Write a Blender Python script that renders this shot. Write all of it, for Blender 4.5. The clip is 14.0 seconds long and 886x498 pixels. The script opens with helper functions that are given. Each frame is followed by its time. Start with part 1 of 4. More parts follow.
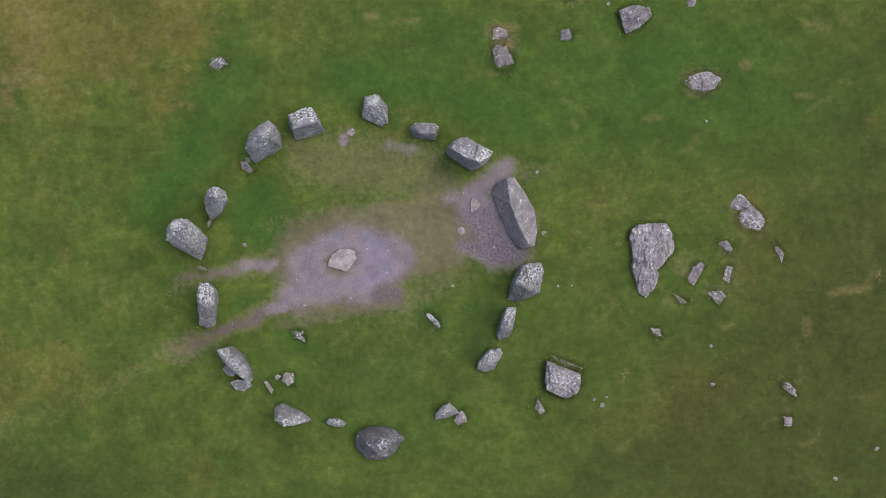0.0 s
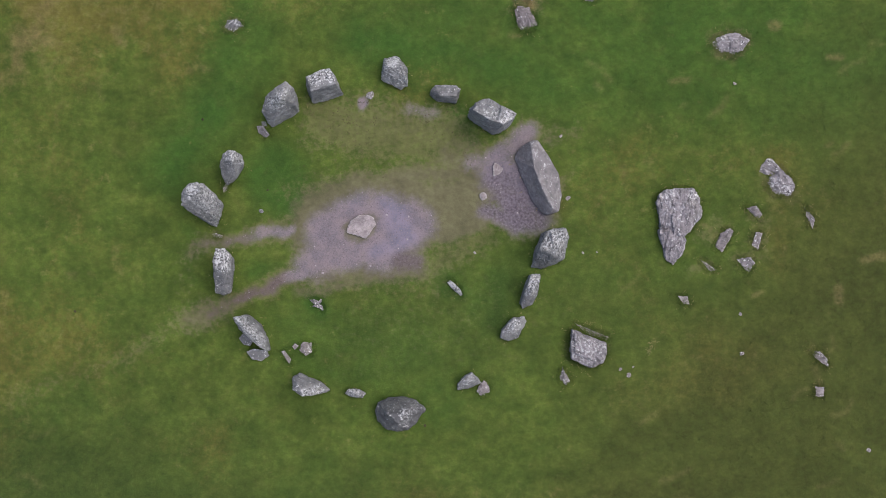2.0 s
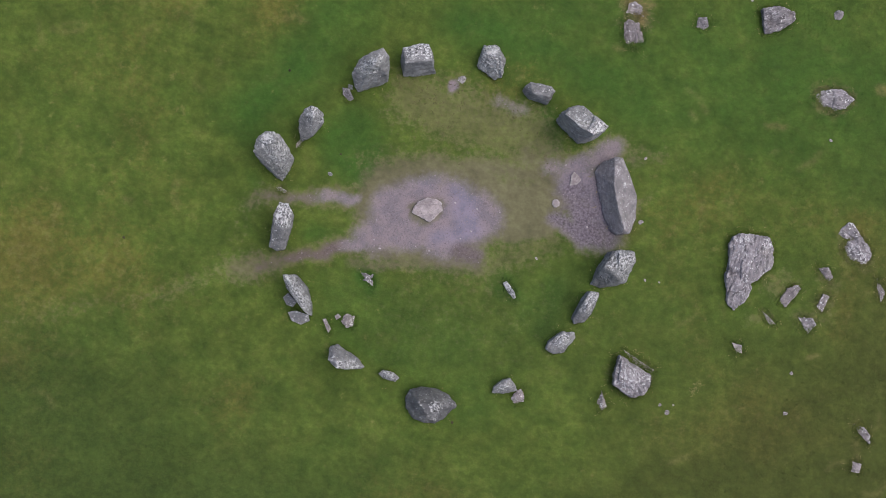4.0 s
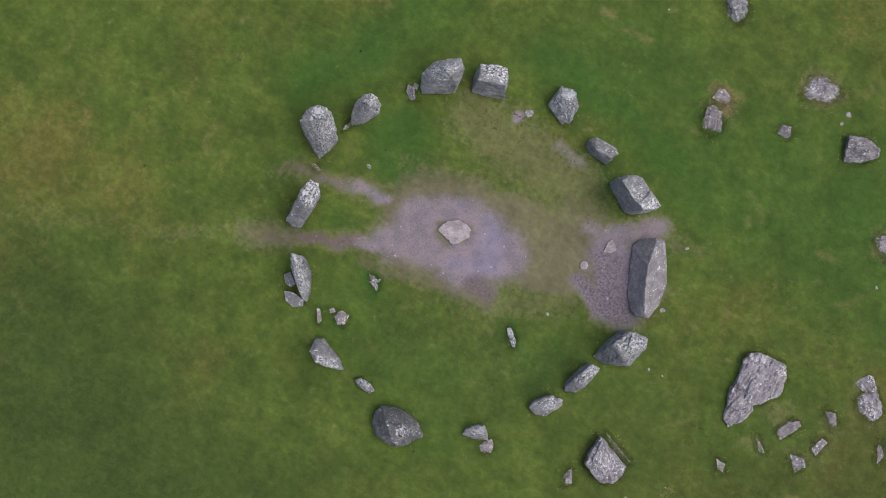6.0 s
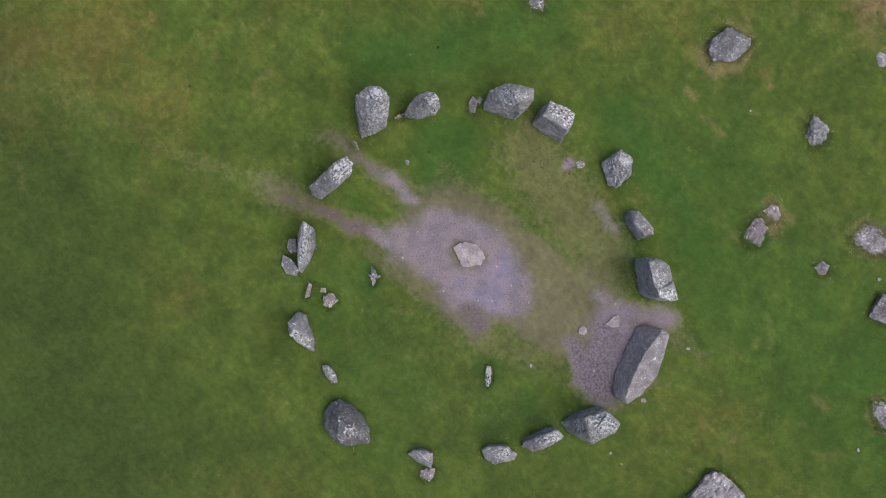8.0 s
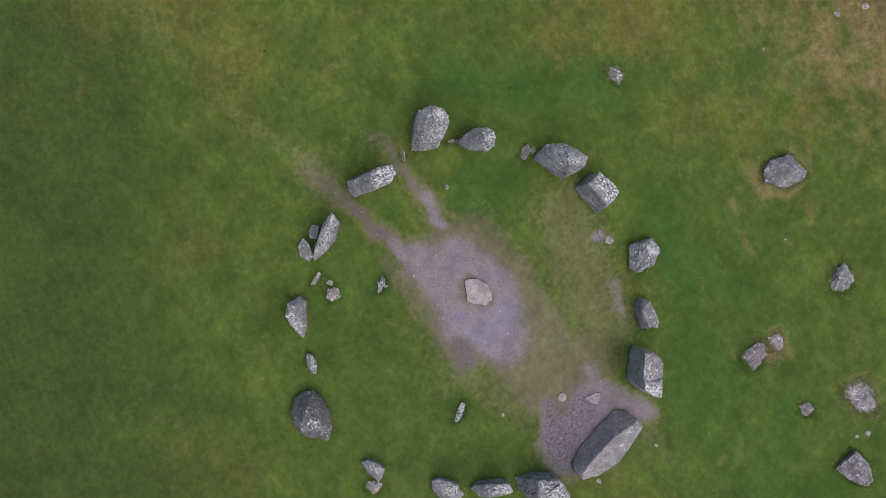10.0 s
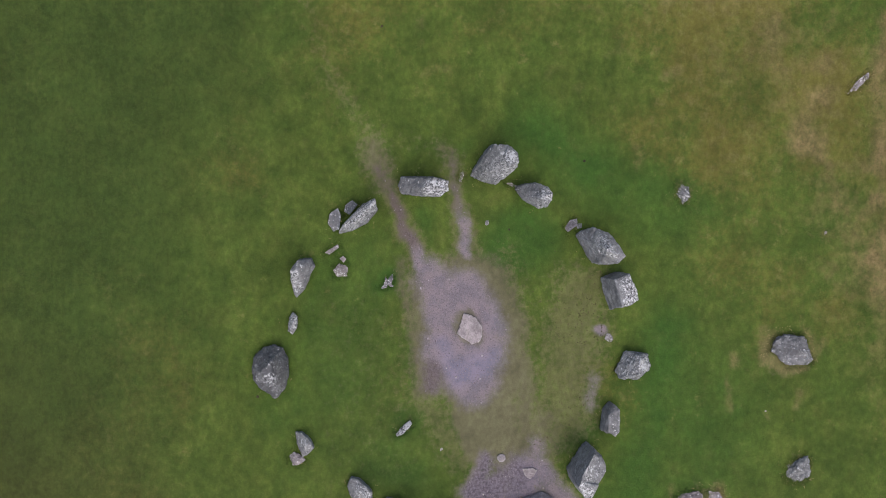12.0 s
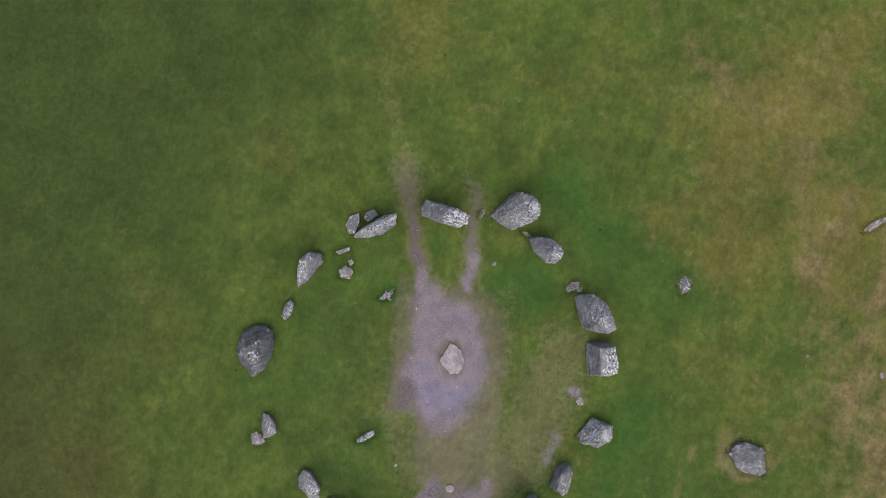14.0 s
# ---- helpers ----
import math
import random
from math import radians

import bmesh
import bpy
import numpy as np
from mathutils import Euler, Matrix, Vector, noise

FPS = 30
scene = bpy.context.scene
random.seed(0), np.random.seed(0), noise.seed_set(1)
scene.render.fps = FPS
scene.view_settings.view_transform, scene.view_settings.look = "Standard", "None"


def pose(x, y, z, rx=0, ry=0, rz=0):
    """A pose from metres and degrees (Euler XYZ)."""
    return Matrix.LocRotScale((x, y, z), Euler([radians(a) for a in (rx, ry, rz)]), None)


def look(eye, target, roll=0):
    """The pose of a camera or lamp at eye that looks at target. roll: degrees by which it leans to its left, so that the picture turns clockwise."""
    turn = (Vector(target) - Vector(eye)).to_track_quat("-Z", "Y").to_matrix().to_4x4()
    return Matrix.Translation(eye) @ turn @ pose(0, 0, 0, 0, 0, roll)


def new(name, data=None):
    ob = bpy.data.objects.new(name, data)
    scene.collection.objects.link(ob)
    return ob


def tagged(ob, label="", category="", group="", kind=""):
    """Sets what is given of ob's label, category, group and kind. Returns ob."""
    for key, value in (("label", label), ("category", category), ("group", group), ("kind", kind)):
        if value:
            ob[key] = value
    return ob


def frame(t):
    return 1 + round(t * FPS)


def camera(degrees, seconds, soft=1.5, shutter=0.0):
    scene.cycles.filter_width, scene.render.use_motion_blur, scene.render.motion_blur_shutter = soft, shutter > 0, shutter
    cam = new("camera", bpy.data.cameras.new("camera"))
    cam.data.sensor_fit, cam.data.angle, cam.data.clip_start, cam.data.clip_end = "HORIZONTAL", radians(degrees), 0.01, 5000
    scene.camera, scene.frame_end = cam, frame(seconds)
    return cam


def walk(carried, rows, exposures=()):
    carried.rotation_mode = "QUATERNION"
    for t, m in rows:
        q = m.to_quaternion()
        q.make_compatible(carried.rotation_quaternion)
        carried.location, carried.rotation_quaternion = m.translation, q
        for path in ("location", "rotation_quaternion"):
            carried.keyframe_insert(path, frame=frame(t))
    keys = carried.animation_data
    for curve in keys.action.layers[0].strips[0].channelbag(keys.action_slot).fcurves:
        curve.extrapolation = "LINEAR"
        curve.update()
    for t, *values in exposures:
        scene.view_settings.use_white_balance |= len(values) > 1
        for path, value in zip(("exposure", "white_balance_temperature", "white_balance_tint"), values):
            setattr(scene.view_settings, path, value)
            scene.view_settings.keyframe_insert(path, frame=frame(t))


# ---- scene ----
cam = camera(40.0, 14.0, soft=0.95)
PATH = [
    (0.0, pose(0.110, -0.520, 34.742, 2.932, -1.831, -0.046)),
    (0.5, pose(-0.042, -0.704, 34.434, 2.992, -1.769, -0.021)),
    (1.0, pose(-0.122, -0.957, 34.254, 3.012, -1.681, -0.042)),
    (1.5, pose(-0.244, -1.253, 33.958, 3.079, -1.636, -0.111)),
    (2.0, pose(-0.371, -1.512, 33.768, 3.097, -1.664, -0.162)),
    (2.5, pose(-0.686, -1.758, 33.735, 3.129, -1.652, -0.190)),
    (3.0, pose(-1.197, -1.969, 33.586, 3.117, -1.646, -0.216)),
    (3.5, pose(-1.579, -2.035, 33.241, 3.114, -1.724, 3.885)),
    (4.0, pose(-1.782, -1.948, 32.886, 3.020, -1.922, 11.104)),
    (4.2, pose(-1.882, -1.893, 32.761, 3.040, -2.061, 15.131)),
    (6.3, pose(-2.344, -1.557, 31.441, 2.530, -2.767, 30.709)),
    (6.5, pose(-2.364, -1.552, 31.341, 2.506, -2.852, 32.888)),
    (7.0, pose(-2.532, -1.465, 31.059, 2.218, -3.170, 38.639)),
    (7.5, pose(-2.689, -1.474, 30.834, 1.933, -3.468, 43.206)),
    (8.0, pose(-2.877, -1.400, 30.770, 1.518, -3.543, 47.511)),
    (8.2, pose(-2.931, -1.338, 30.766, 1.376, -3.501, 49.475)),
    (10.3, pose(-3.769, -1.308, 31.204, 0.178, -3.622, 68.285)),
    (10.5, pose(-3.835, -1.275, 31.220, -0.012, -3.548, 70.740)),
    (11.0, pose(-3.908, -1.370, 31.430, -0.217, -3.472, 76.993)),
    (11.5, pose(-4.041, -1.548, 31.500, -0.586, -3.492, 83.401)),
    (12.0, pose(-4.218, -1.861, 31.673, -0.893, -3.761, 90.292)),
    (12.5, pose(-4.187, -2.071, 31.929, -0.839, -3.853, 96.852)),
    (13.0, pose(-4.101, -2.339, 32.146, -0.769, -4.202, 101.812)),
    (13.5, pose(-4.040, -2.426, 32.421, -0.683, -4.309, 103.710)),
    (14.0, pose(-4.069, -2.492, 32.684, -0.463, -4.254, 105.096)),
]
walk(cam, PATH, [(0.0, 0.3), (8.0, 0.3), (10.5, 0.23), (14.0, 0.23)])

# ---- overcast daylight, brighter from the east ----
SUN_EL, SUN_AZ = 68.0, 12.0          # degrees above the ground, and from +x towards +y
world = bpy.data.worlds.new("overcast_sky")
scene.world = world
world.use_nodes = True
wn = world.node_tree
sky = wn.nodes.new("ShaderNodeTexSky")
sky.sky_type, sky.sun_disc = "NISHITA", False
sky.sun_elevation, sky.sun_rotation = radians(SUN_EL), radians(90 - SUN_AZ)
sky.air_density, sky.dust_density, sky.ozone_density = 1.0, 6.0, 1.0
wn.links.new(sky.outputs["Color"], wn.nodes["Background"].inputs["Color"])
wn.nodes["Background"].inputs["Strength"].default_value = 0.145
sun = new("sun", bpy.data.lights.new("sun", "SUN"))
sun.data.energy, sun.data.angle, sun.data.color = 0.54, radians(85), (1.0, 0.96, 0.9)
ca, sa = math.cos(radians(SUN_EL)), math.sin(radians(SUN_EL))
sun_way = Vector((ca * math.cos(radians(SUN_AZ)), ca * math.sin(radians(SUN_AZ)), sa))
sun.matrix_world = look(sun_way * 60, (0, 0, 0))


# ---- materials ----
class Nodes:
    """A small builder of node materials."""

    def __init__(self, name, rough=0.9):
        self.m = bpy.data.materials.new(name)
        self.m.use_nodes = True
        self.t = self.m.node_tree
        self.b = self.t.nodes["Principled BSDF"]
        self.b.inputs["Roughness"].default_value = rough
        self.b.inputs["Specular IOR Level"].default_value = 0.25
        self.geo = self.t.nodes.new("ShaderNodeNewGeometry")
        self.pos = self.moved(self.geo.outputs["Position"])

    def moved(self, where):
        """The place, shifted well away from the middle of the noise."""
        n = self.t.nodes.new("ShaderNodeVectorMath")
        n.operation = "ADD"
        n.inputs[1].default_value = (43.7, 61.3, 12.9)
        self.t.links.new(where, n.inputs[0])
        return n.outputs[0]

    def put(self, value, socket):
        if hasattr(value, "is_output"):
            self.t.links.new(value, socket)
        elif isinstance(value, tuple) and len(value) == 3 and socket.type == "RGBA":
            socket.default_value = (*value, 1)
        else:
            socket.default_value = value

    def noise(self, scale, detail=4.0, rough=0.6, squash=None, where=None):
        n = self.t.nodes.new("ShaderNodeTexNoise")
        n.inputs["Scale"].default_value, n.inputs["Detail"].default_value = scale, detail
        n.inputs["Roughness"].default_value = rough
        self.put(self.squashed(squash, where) if squash else (where or self.pos), n.inputs["Vector"])
        return n.outputs["Fac"]

    def squashed(self, turn_scale, where=None):
        n = self.t.nodes.new("ShaderNodeMapping")
        turn, scale = turn_scale
        n.inputs["Rotation"].default_value = [radians(a) for a in turn]
        n.inputs["Scale"].default_value = scale
        self.put(where or self.pos, n.inputs["Vector"])
        return n.outputs["Vector"]

    def cells(self, scale, kind="F1", where=None):
        n = self.t.nodes.new("ShaderNodeTexVoronoi")
        n.feature = kind
        n.inputs["Scale"].default_value = scale
        self.put(where or self.pos, n.inputs["Vector"])
        return n.outputs["Distance"]

    def ramp(self, value, low, high, a=0.0, b=1.0):
        n = self.t.nodes.new("ShaderNodeMapRange")
        n.interpolation_type = "SMOOTHSTEP"
        for key, v in (("Value", value), ("From Min", low), ("From Max", high), ("To Min", a), ("To Max", b)):
            self.put(v, n.inputs[key])
        return n.outputs["Result"]

    def math(self, op, a, b=0.0):
        n = self.t.nodes.new("ShaderNodeMath")
        n.operation = op
        self.put(a, n.inputs[0])
        self.put(b, n.inputs[1])
        return n.outputs[0]

    def mix(self, fac, a, b, way="MIX"):
        n = self.t.nodes.new("ShaderNodeMix")
        n.data_type, n.blend_type = "RGBA", way
        self.put(fac, n.inputs["Factor"])
        self.put(a, n.inputs[6])
        self.put(b, n.inputs[7])
        return n.outputs[2]

    def attr(self, name):
        n = self.t.nodes.new("ShaderNodeAttribute")
        n.attribute_name = name
        return n.outputs["Fac"]

    def random(self):
        return self.t.nodes.new("ShaderNodeObjectInfo").outputs["Random"]

    def island(self):
        return self.geo.outputs["Random Per Island"]

    def up(self):
        n = self.t.nodes.new("ShaderNodeSeparateXYZ")
        self.put(self.geo.outputs["Normal"], n.inputs[0])
        return n.outputs["Z"]

    def done(self, color, bump=None, strength=0.5, distance=0.02):
        self.put(color, self.b.inputs["Base Color"])
        if bump is not None:
            n = self.t.nodes.new("ShaderNodeBump")
            n.inputs["Strength"].default_value, n.inputs["Distance"].default_value = strength, distance
            self.put(bump, n.inputs["Height"])
            self.put(n.outputs["Normal"], self.b.inputs["Normal"])
        return self.m


def stone_material(name, dark, mid, lichen_colour, lichen, speck, streak=0.3, cracks=0.22):
    """Weathered stone: blotched grey, crusts and dots of lichen, mostly on top, grain and cracks."""
    n = Nodes(name, 0.88)
    blotch = n.noise(2.6, 5, 0.65)
    grain = n.noise(38, 4, 0.7)
    base = n.mix(n.ramp(blotch, 0.36, 0.66), dark, mid)
    base = n.mix(n.ramp(grain, 0.35, 0.65, 0.0, 0.6), base, tuple(c * 0.7 for c in dark))
    rust = n.ramp(n.noise(1.7, 4, 0.7), 0.58, 0.74, 0.0, 0.35)
    base = n.mix(rust, base, (mid[0] * 1.05, mid[1] * 0.98, mid[2] * 0.82))
    algae = n.ramp(n.noise(1.3, 4, 0.65), 0.50, 0.70, 0.0, 0.4)
    base = n.mix(algae, base, (dark[0] * 1.02, dark[1] * 1.10, dark[2] * 0.88))
    mottle = n.ramp(n.noise(7.5, 5, 0.7), 0.3, 0.7, 0.72, 1.22)
    shade = n.t.nodes.new("ShaderNodeCombineColor")
    for k in range(3):
        n.put(mottle, shade.inputs[k])
    base = n.mix(1.0, base, shade.outputs[0], "MULTIPLY")
    own = n.moved(n.t.nodes.new("ShaderNodeTexCoord").outputs["Object"])
    layers = n.noise(9, 5, 0.7, ((0, 0, 0), (0.22, 1.0, 0.8)), own)
    veins = n.noise(20, 4, 0.7, ((0, 0, 4), (0.25, 1.0, 0.9)), own)
    base = n.mix(n.ramp(layers, 0.36, 0.47, streak, 0.0), base, tuple(c * 0.4 for c in dark))
    base = n.mix(n.ramp(veins, 0.54, 0.68, 0.0, streak), base, tuple(min(0.5, c * 1.55) for c in mid))
    wander = n.t.nodes.new("ShaderNodeVectorMath")
    wander.operation = "ADD"
    n.put(own, wander.inputs[0])
    n.put(n.math("MULTIPLY", n.noise(6, 3, 0.6), 0.22), wander.inputs[1])
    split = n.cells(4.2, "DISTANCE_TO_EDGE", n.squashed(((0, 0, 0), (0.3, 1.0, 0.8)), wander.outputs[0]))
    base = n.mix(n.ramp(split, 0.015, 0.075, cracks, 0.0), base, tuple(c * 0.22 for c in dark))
    film = n.math("MULTIPLY", n.ramp(n.attr("crust"), 0.2, 0.9, 0.0, 0.5), n.ramp(n.noise(11, 4, 0.7), 0.38, 0.56))
    base = n.mix(film, base, tuple(min(0.5, c * 1.35) for c in mid))
    top = n.ramp(n.up(), 0.25, 0.85, 0.25, 1.0)
    thick = n.attr("crust")
    patch = n.math("MAXIMUM", n.ramp(n.noise(1.9, 4, 0.7), 0.5 - lichen, 0.68 - lichen), n.ramp(n.math("ADD", thick, n.ramp(n.noise(7, 5, 0.75), 0.25, 0.75, -0.3, 0.3)), 0.3, 0.7))
    flake = n.noise(27, 2.5, 0.6, ((0, 0, 0), (0.7, 1.0, 0.9)), own)
    blobs = n.ramp(n.noise(19, 2.5, 0.6, ((0, 0, 20), (0.75, 1.0, 0.9)), own), 0.55, 0.58)
    crumbs = n.ramp(flake, 0.60, 0.635)
    crust = n.math("MULTIPLY", n.math("MAXIMUM", blobs, crumbs), patch)
    dots = n.math("MULTIPLY", n.ramp(n.cells(8, where=wander.outputs[0]), 0.15, 0.18, 1.0, 0.0), n.ramp(n.noise(3.1, 3, 0.6), 0.57 - speck, 0.62 - speck))
    flecks = n.math("MULTIPLY", n.ramp(n.cells(16, where=wander.outputs[0]), 0.18, 0.22, 1.0, 0.0), n.ramp(n.noise(5.3, 3, 0.6), 0.54 - speck, 0.60 - speck))
    bleached = n.math("MULTIPLY", n.ramp(thick, 1.0, 1.25), n.ramp(flake, 0.40, 0.46, 0.15, 0.75))
    pale = n.math("MULTIPLY", n.math("MAXIMUM", n.math("MAXIMUM", crust, bleached), n.math("MAXIMUM", dots, flecks)), top)
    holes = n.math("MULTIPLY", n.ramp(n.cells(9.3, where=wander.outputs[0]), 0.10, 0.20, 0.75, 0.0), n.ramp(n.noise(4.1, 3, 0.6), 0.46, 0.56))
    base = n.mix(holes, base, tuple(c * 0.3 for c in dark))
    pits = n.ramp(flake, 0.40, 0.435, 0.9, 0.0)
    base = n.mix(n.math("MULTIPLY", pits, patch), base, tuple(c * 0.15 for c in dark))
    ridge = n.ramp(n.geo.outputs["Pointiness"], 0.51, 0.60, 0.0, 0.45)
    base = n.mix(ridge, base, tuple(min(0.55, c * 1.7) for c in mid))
    tint = n.ramp(n.random(), 0, 1, 0.86, 1.12)
    colour = n.mix(n.math("MULTIPLY", pale, 0.88), base, lichen_colour)
    grey = n.t.nodes.new("ShaderNodeCombineColor")
    for k in range(3):
        n.put(tint, grey.inputs[k])
    colour = n.mix(1.0, colour, grey.outputs[0], "MULTIPLY")
    height = n.math("ADD", n.math("MULTIPLY", grain, 0.5), n.math("ADD", layers, n.math("MULTIPLY", pale, 0.25)))
    return n.done(colour, height, 0.7, 0.03)


WHITE = (0.62, 0.635, 0.665)
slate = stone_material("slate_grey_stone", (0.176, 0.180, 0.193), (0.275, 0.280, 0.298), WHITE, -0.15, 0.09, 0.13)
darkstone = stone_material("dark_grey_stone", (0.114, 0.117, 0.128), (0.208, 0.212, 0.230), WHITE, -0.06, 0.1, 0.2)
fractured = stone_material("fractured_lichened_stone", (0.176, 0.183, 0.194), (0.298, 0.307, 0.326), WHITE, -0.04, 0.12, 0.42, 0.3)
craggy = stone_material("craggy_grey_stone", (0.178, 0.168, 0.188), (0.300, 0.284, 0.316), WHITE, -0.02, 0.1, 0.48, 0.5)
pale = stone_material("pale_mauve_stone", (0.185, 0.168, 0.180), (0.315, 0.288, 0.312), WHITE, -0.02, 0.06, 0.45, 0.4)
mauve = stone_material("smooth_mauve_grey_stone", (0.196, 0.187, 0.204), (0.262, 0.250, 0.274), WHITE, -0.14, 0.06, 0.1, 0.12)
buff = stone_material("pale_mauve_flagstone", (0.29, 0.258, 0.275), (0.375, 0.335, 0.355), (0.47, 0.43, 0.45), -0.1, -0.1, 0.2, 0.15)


def turf_colour(n, shift):
    """Colour of the turf: lush green to olive, straw and brown, by the ground's own patches and painted shade."""
    dry, lush, heath, worn = n.attr("dry"), n.attr("lush"), n.attr("heath"), n.attr("worn")
    fine = n.noise(7.0, 6, 0.72)
    small = n.noise(1.9, 5, 0.65)
    green = n.mix(n.ramp(small, 0.3, 0.7), (0.056, 0.094, 0.017), (0.096, 0.136, 0.027))
    green = n.mix(n.ramp(n.noise(5.0, 3, 0.5, ((0, 0, 40), (0.55, 1.0, 1.0))), 0.52, 0.70, 0.0, 0.32), green, (0.108, 0.140, 0.030))
    green = n.mix(n.math("MULTIPLY", lush, 0.85), green, (0.041, 0.104, 0.018))
    green = n.mix(n.ramp(n.math("ADD", dry, n.ramp(fine, 0.25, 0.8, -0.2, 0.2)), 0.25, 0.95), green, (0.138, 0.130, 0.033))
    straw = n.ramp(n.math("ADD", n.noise(3.2, 7, 0.75), n.math("MULTIPLY", dry, 0.14)), 0.60, 0.76, 0.0, 0.5)
    green = n.mix(straw, green, (0.205, 0.182, 0.075))
    green = n.mix(n.ramp(n.math("ADD", worn, n.ramp(fine, 0.3, 0.7, -0.3, 0.3)), 0.3, 0.9, 0.0, 0.85), green, (0.136, 0.143, 0.062))
    brown = n.mix(n.ramp(n.noise(6, 6, 0.75), 0.30, 0.66), (0.118, 0.106, 0.046), (0.255, 0.192, 0.098))
    green = n.mix(n.ramp(n.math("ADD", heath, n.ramp(small, 0.25, 0.75, -0.3, 0.3)), 0.1, 1.1), green, brown)
    # Darker turf, with stone shade painted into its colour.
    green = n.mix(n.math("MULTIPLY", n.attr("dark_and_shade"), n.ramp(fine, 0.3, 0.7, 0.82, 0.5)), green, (0.038, 0.064, 0.016))
    green = n.mix(n.math("MULTIPLY", n.attr("drab"), n.ramp(fine, 0.3, 0.7, 0.8, 0.5)), green, (0.056, 0.062, 0.018))
    green = n.mix(n.ramp(n.math("ADD", n.attr("thin"), n.ramp(fine, 0.3, 0.7, -0.13, 0.13)), 0.1, 0.75, 0.0, 0.95), green, (0.140, 0.132, 0.084))
    green = n.mix(n.math("MULTIPLY", n.attr("straw"), n.ramp(fine, 0.3, 0.65, 0.2, 0.68)), green, (0.225, 0.186, 0.088))
    blotch = n.math("MULTIPLY", n.ramp(n.noise(4.2, 5, 0.65), 0.25, 0.75, 0.84, 1.16), n.ramp(n.noise(0.9, 4, 0.6), 0.3, 0.7, 0.87, 1.13))
    blotch = n.math("MULTIPLY", blotch, n.ramp(n.noise(10.0, 3, 0.6, ((0, 0, 65), (0.6, 1.0, 1.0))), 0.3, 0.7, 0.92, 1.08))
    grey = n.t.nodes.new("ShaderNodeCombineColor")
    for k in range(3):
        n.put(blotch, grey.inputs[k])
    green = n.mix(1.0, green, grey.outputs[0], "MULTIPLY")
    return n.mix(1.0, green, tuple(shift), "MULTIPLY"), fine


def ground_material():
    n = Nodes("turf_and_gravel", 0.95)
    green, fine = turf_colour(n, (0.858, 0.875, 0.79))
    bare, wet, mud = n.attr("bare"), n.attr("wet"), n.attr("mud")
    edge = n.ramp(n.math("ADD", bare, n.ramp(fine, 0.25, 0.75, -0.14, 0.14)), 0.02, 0.98)
    stones = n.cells(34)
    grit = n.noise(26, 5, 0.75)
    gravel = n.mix(n.ramp(grit, 0.3, 0.7), (0.130, 0.111, 0.121), (0.230, 0.201, 0.226))
    gravel = n.mix(n.ramp(stones, 0.1, 0.5, 0.0, 0.35), gravel, (0.27, 0.236, 0.282))
    gravel = n.mix(n.math("MULTIPLY", wet, 0.8), gravel, (0.206, 0.193, 0.27))
    patch = n.mix(n.ramp(n.noise(2.4, 4, 0.6), 0.35, 0.65), (0.80, 0.82, 0.84), (1.07, 1.03, 1.01))
    gravel = n.mix(1.0, gravel, patch, "MULTIPLY")
    lumps = n.mix(n.ramp(n.noise(15, 4, 0.8), 0.36, 0.62), (0.048, 0.041, 0.052), (0.178, 0.154, 0.190))
    gravel = n.mix(n.math("MULTIPLY", n.attr("coarse"), 0.8), gravel, lumps)
    gravel = n.mix(n.math("MULTIPLY", mud, 0.8), gravel, (0.104, 0.081, 0.072))
    colour = n.mix(edge, green, gravel)
    holes = n.math("MULTIPLY", n.ramp(n.noise(13, 4, 0.7), 0.36, 0.46, 0.45, 0.0), n.math("MULTIPLY", edge, n.ramp(mud, 0.0, 0.6, 0.35, 1.0)))
    colour = n.mix(holes, colour, (0.06, 0.05, 0.055))
    height = n.math("ADD", n.math("MULTIPLY", grit, 0.6), n.math("MULTIPLY", stones, 0.5))
    return n.done(colour, height, 0.6, 0.02)


def grass_material(name, shift):
    n = Nodes(name, 0.8)
    green, _ = turf_colour(n, shift)
    lone = n.ramp(n.island(), 0, 1, 0.95, 1.055)
    c = n.t.nodes.new("ShaderNodeCombineColor")
    for k in range(3):
        n.put(lone, c.inputs[k])
    return n.done(n.mix(1.0, green, c.outputs[0], "MULTIPLY"))


def plain_material(name, a, b, scale, rough=0.9):
    n = Nodes(name, rough)
    fac = n.math("ADD", n.math("MULTIPLY", n.island(), 0.6), n.math("MULTIPLY", n.noise(scale, 5, 0.7), 0.5))
    return n.done(n.mix(n.ramp(fac, 0.15, 0.95), a, b), n.noise(scale * 6, 4, 0.7), 0.4, 0.01)


turf = ground_material()
grass = grass_material("short_grass", (0.922, 0.94, 0.85))
pebbles = plain_material("gravel_pebbles", (0.130, 0.108, 0.125), (0.256, 0.222, 0.252), 9)
heather = plain_material("heather_leaves", (0.018, 0.022, 0.012), (0.06, 0.055, 0.03), 5)
twig = plain_material("heather_stems", (0.07, 0.05, 0.035), (0.21, 0.155, 0.11), 9)
straw_stuff = plain_material("dead_grass", (0.17, 0.145, 0.06), (0.34, 0.29, 0.155), 6)
weed = plain_material("weed_leaves", (0.045, 0.043, 0.018), (0.105, 0.092, 0.045), 7)


# ---- the ground's patches ----
def lattice(ix, iy, seed):
    h = (ix.astype(np.int64) * 374761393 + iy.astype(np.int64) * 668265263 + seed * 2246822519) & 0xFFFFFFFF
    h = ((h ^ (h >> 13)) * 1274126177) & 0xFFFFFFFF
    return ((h ^ (h >> 16)) & 0xFFFF) / 65535.0


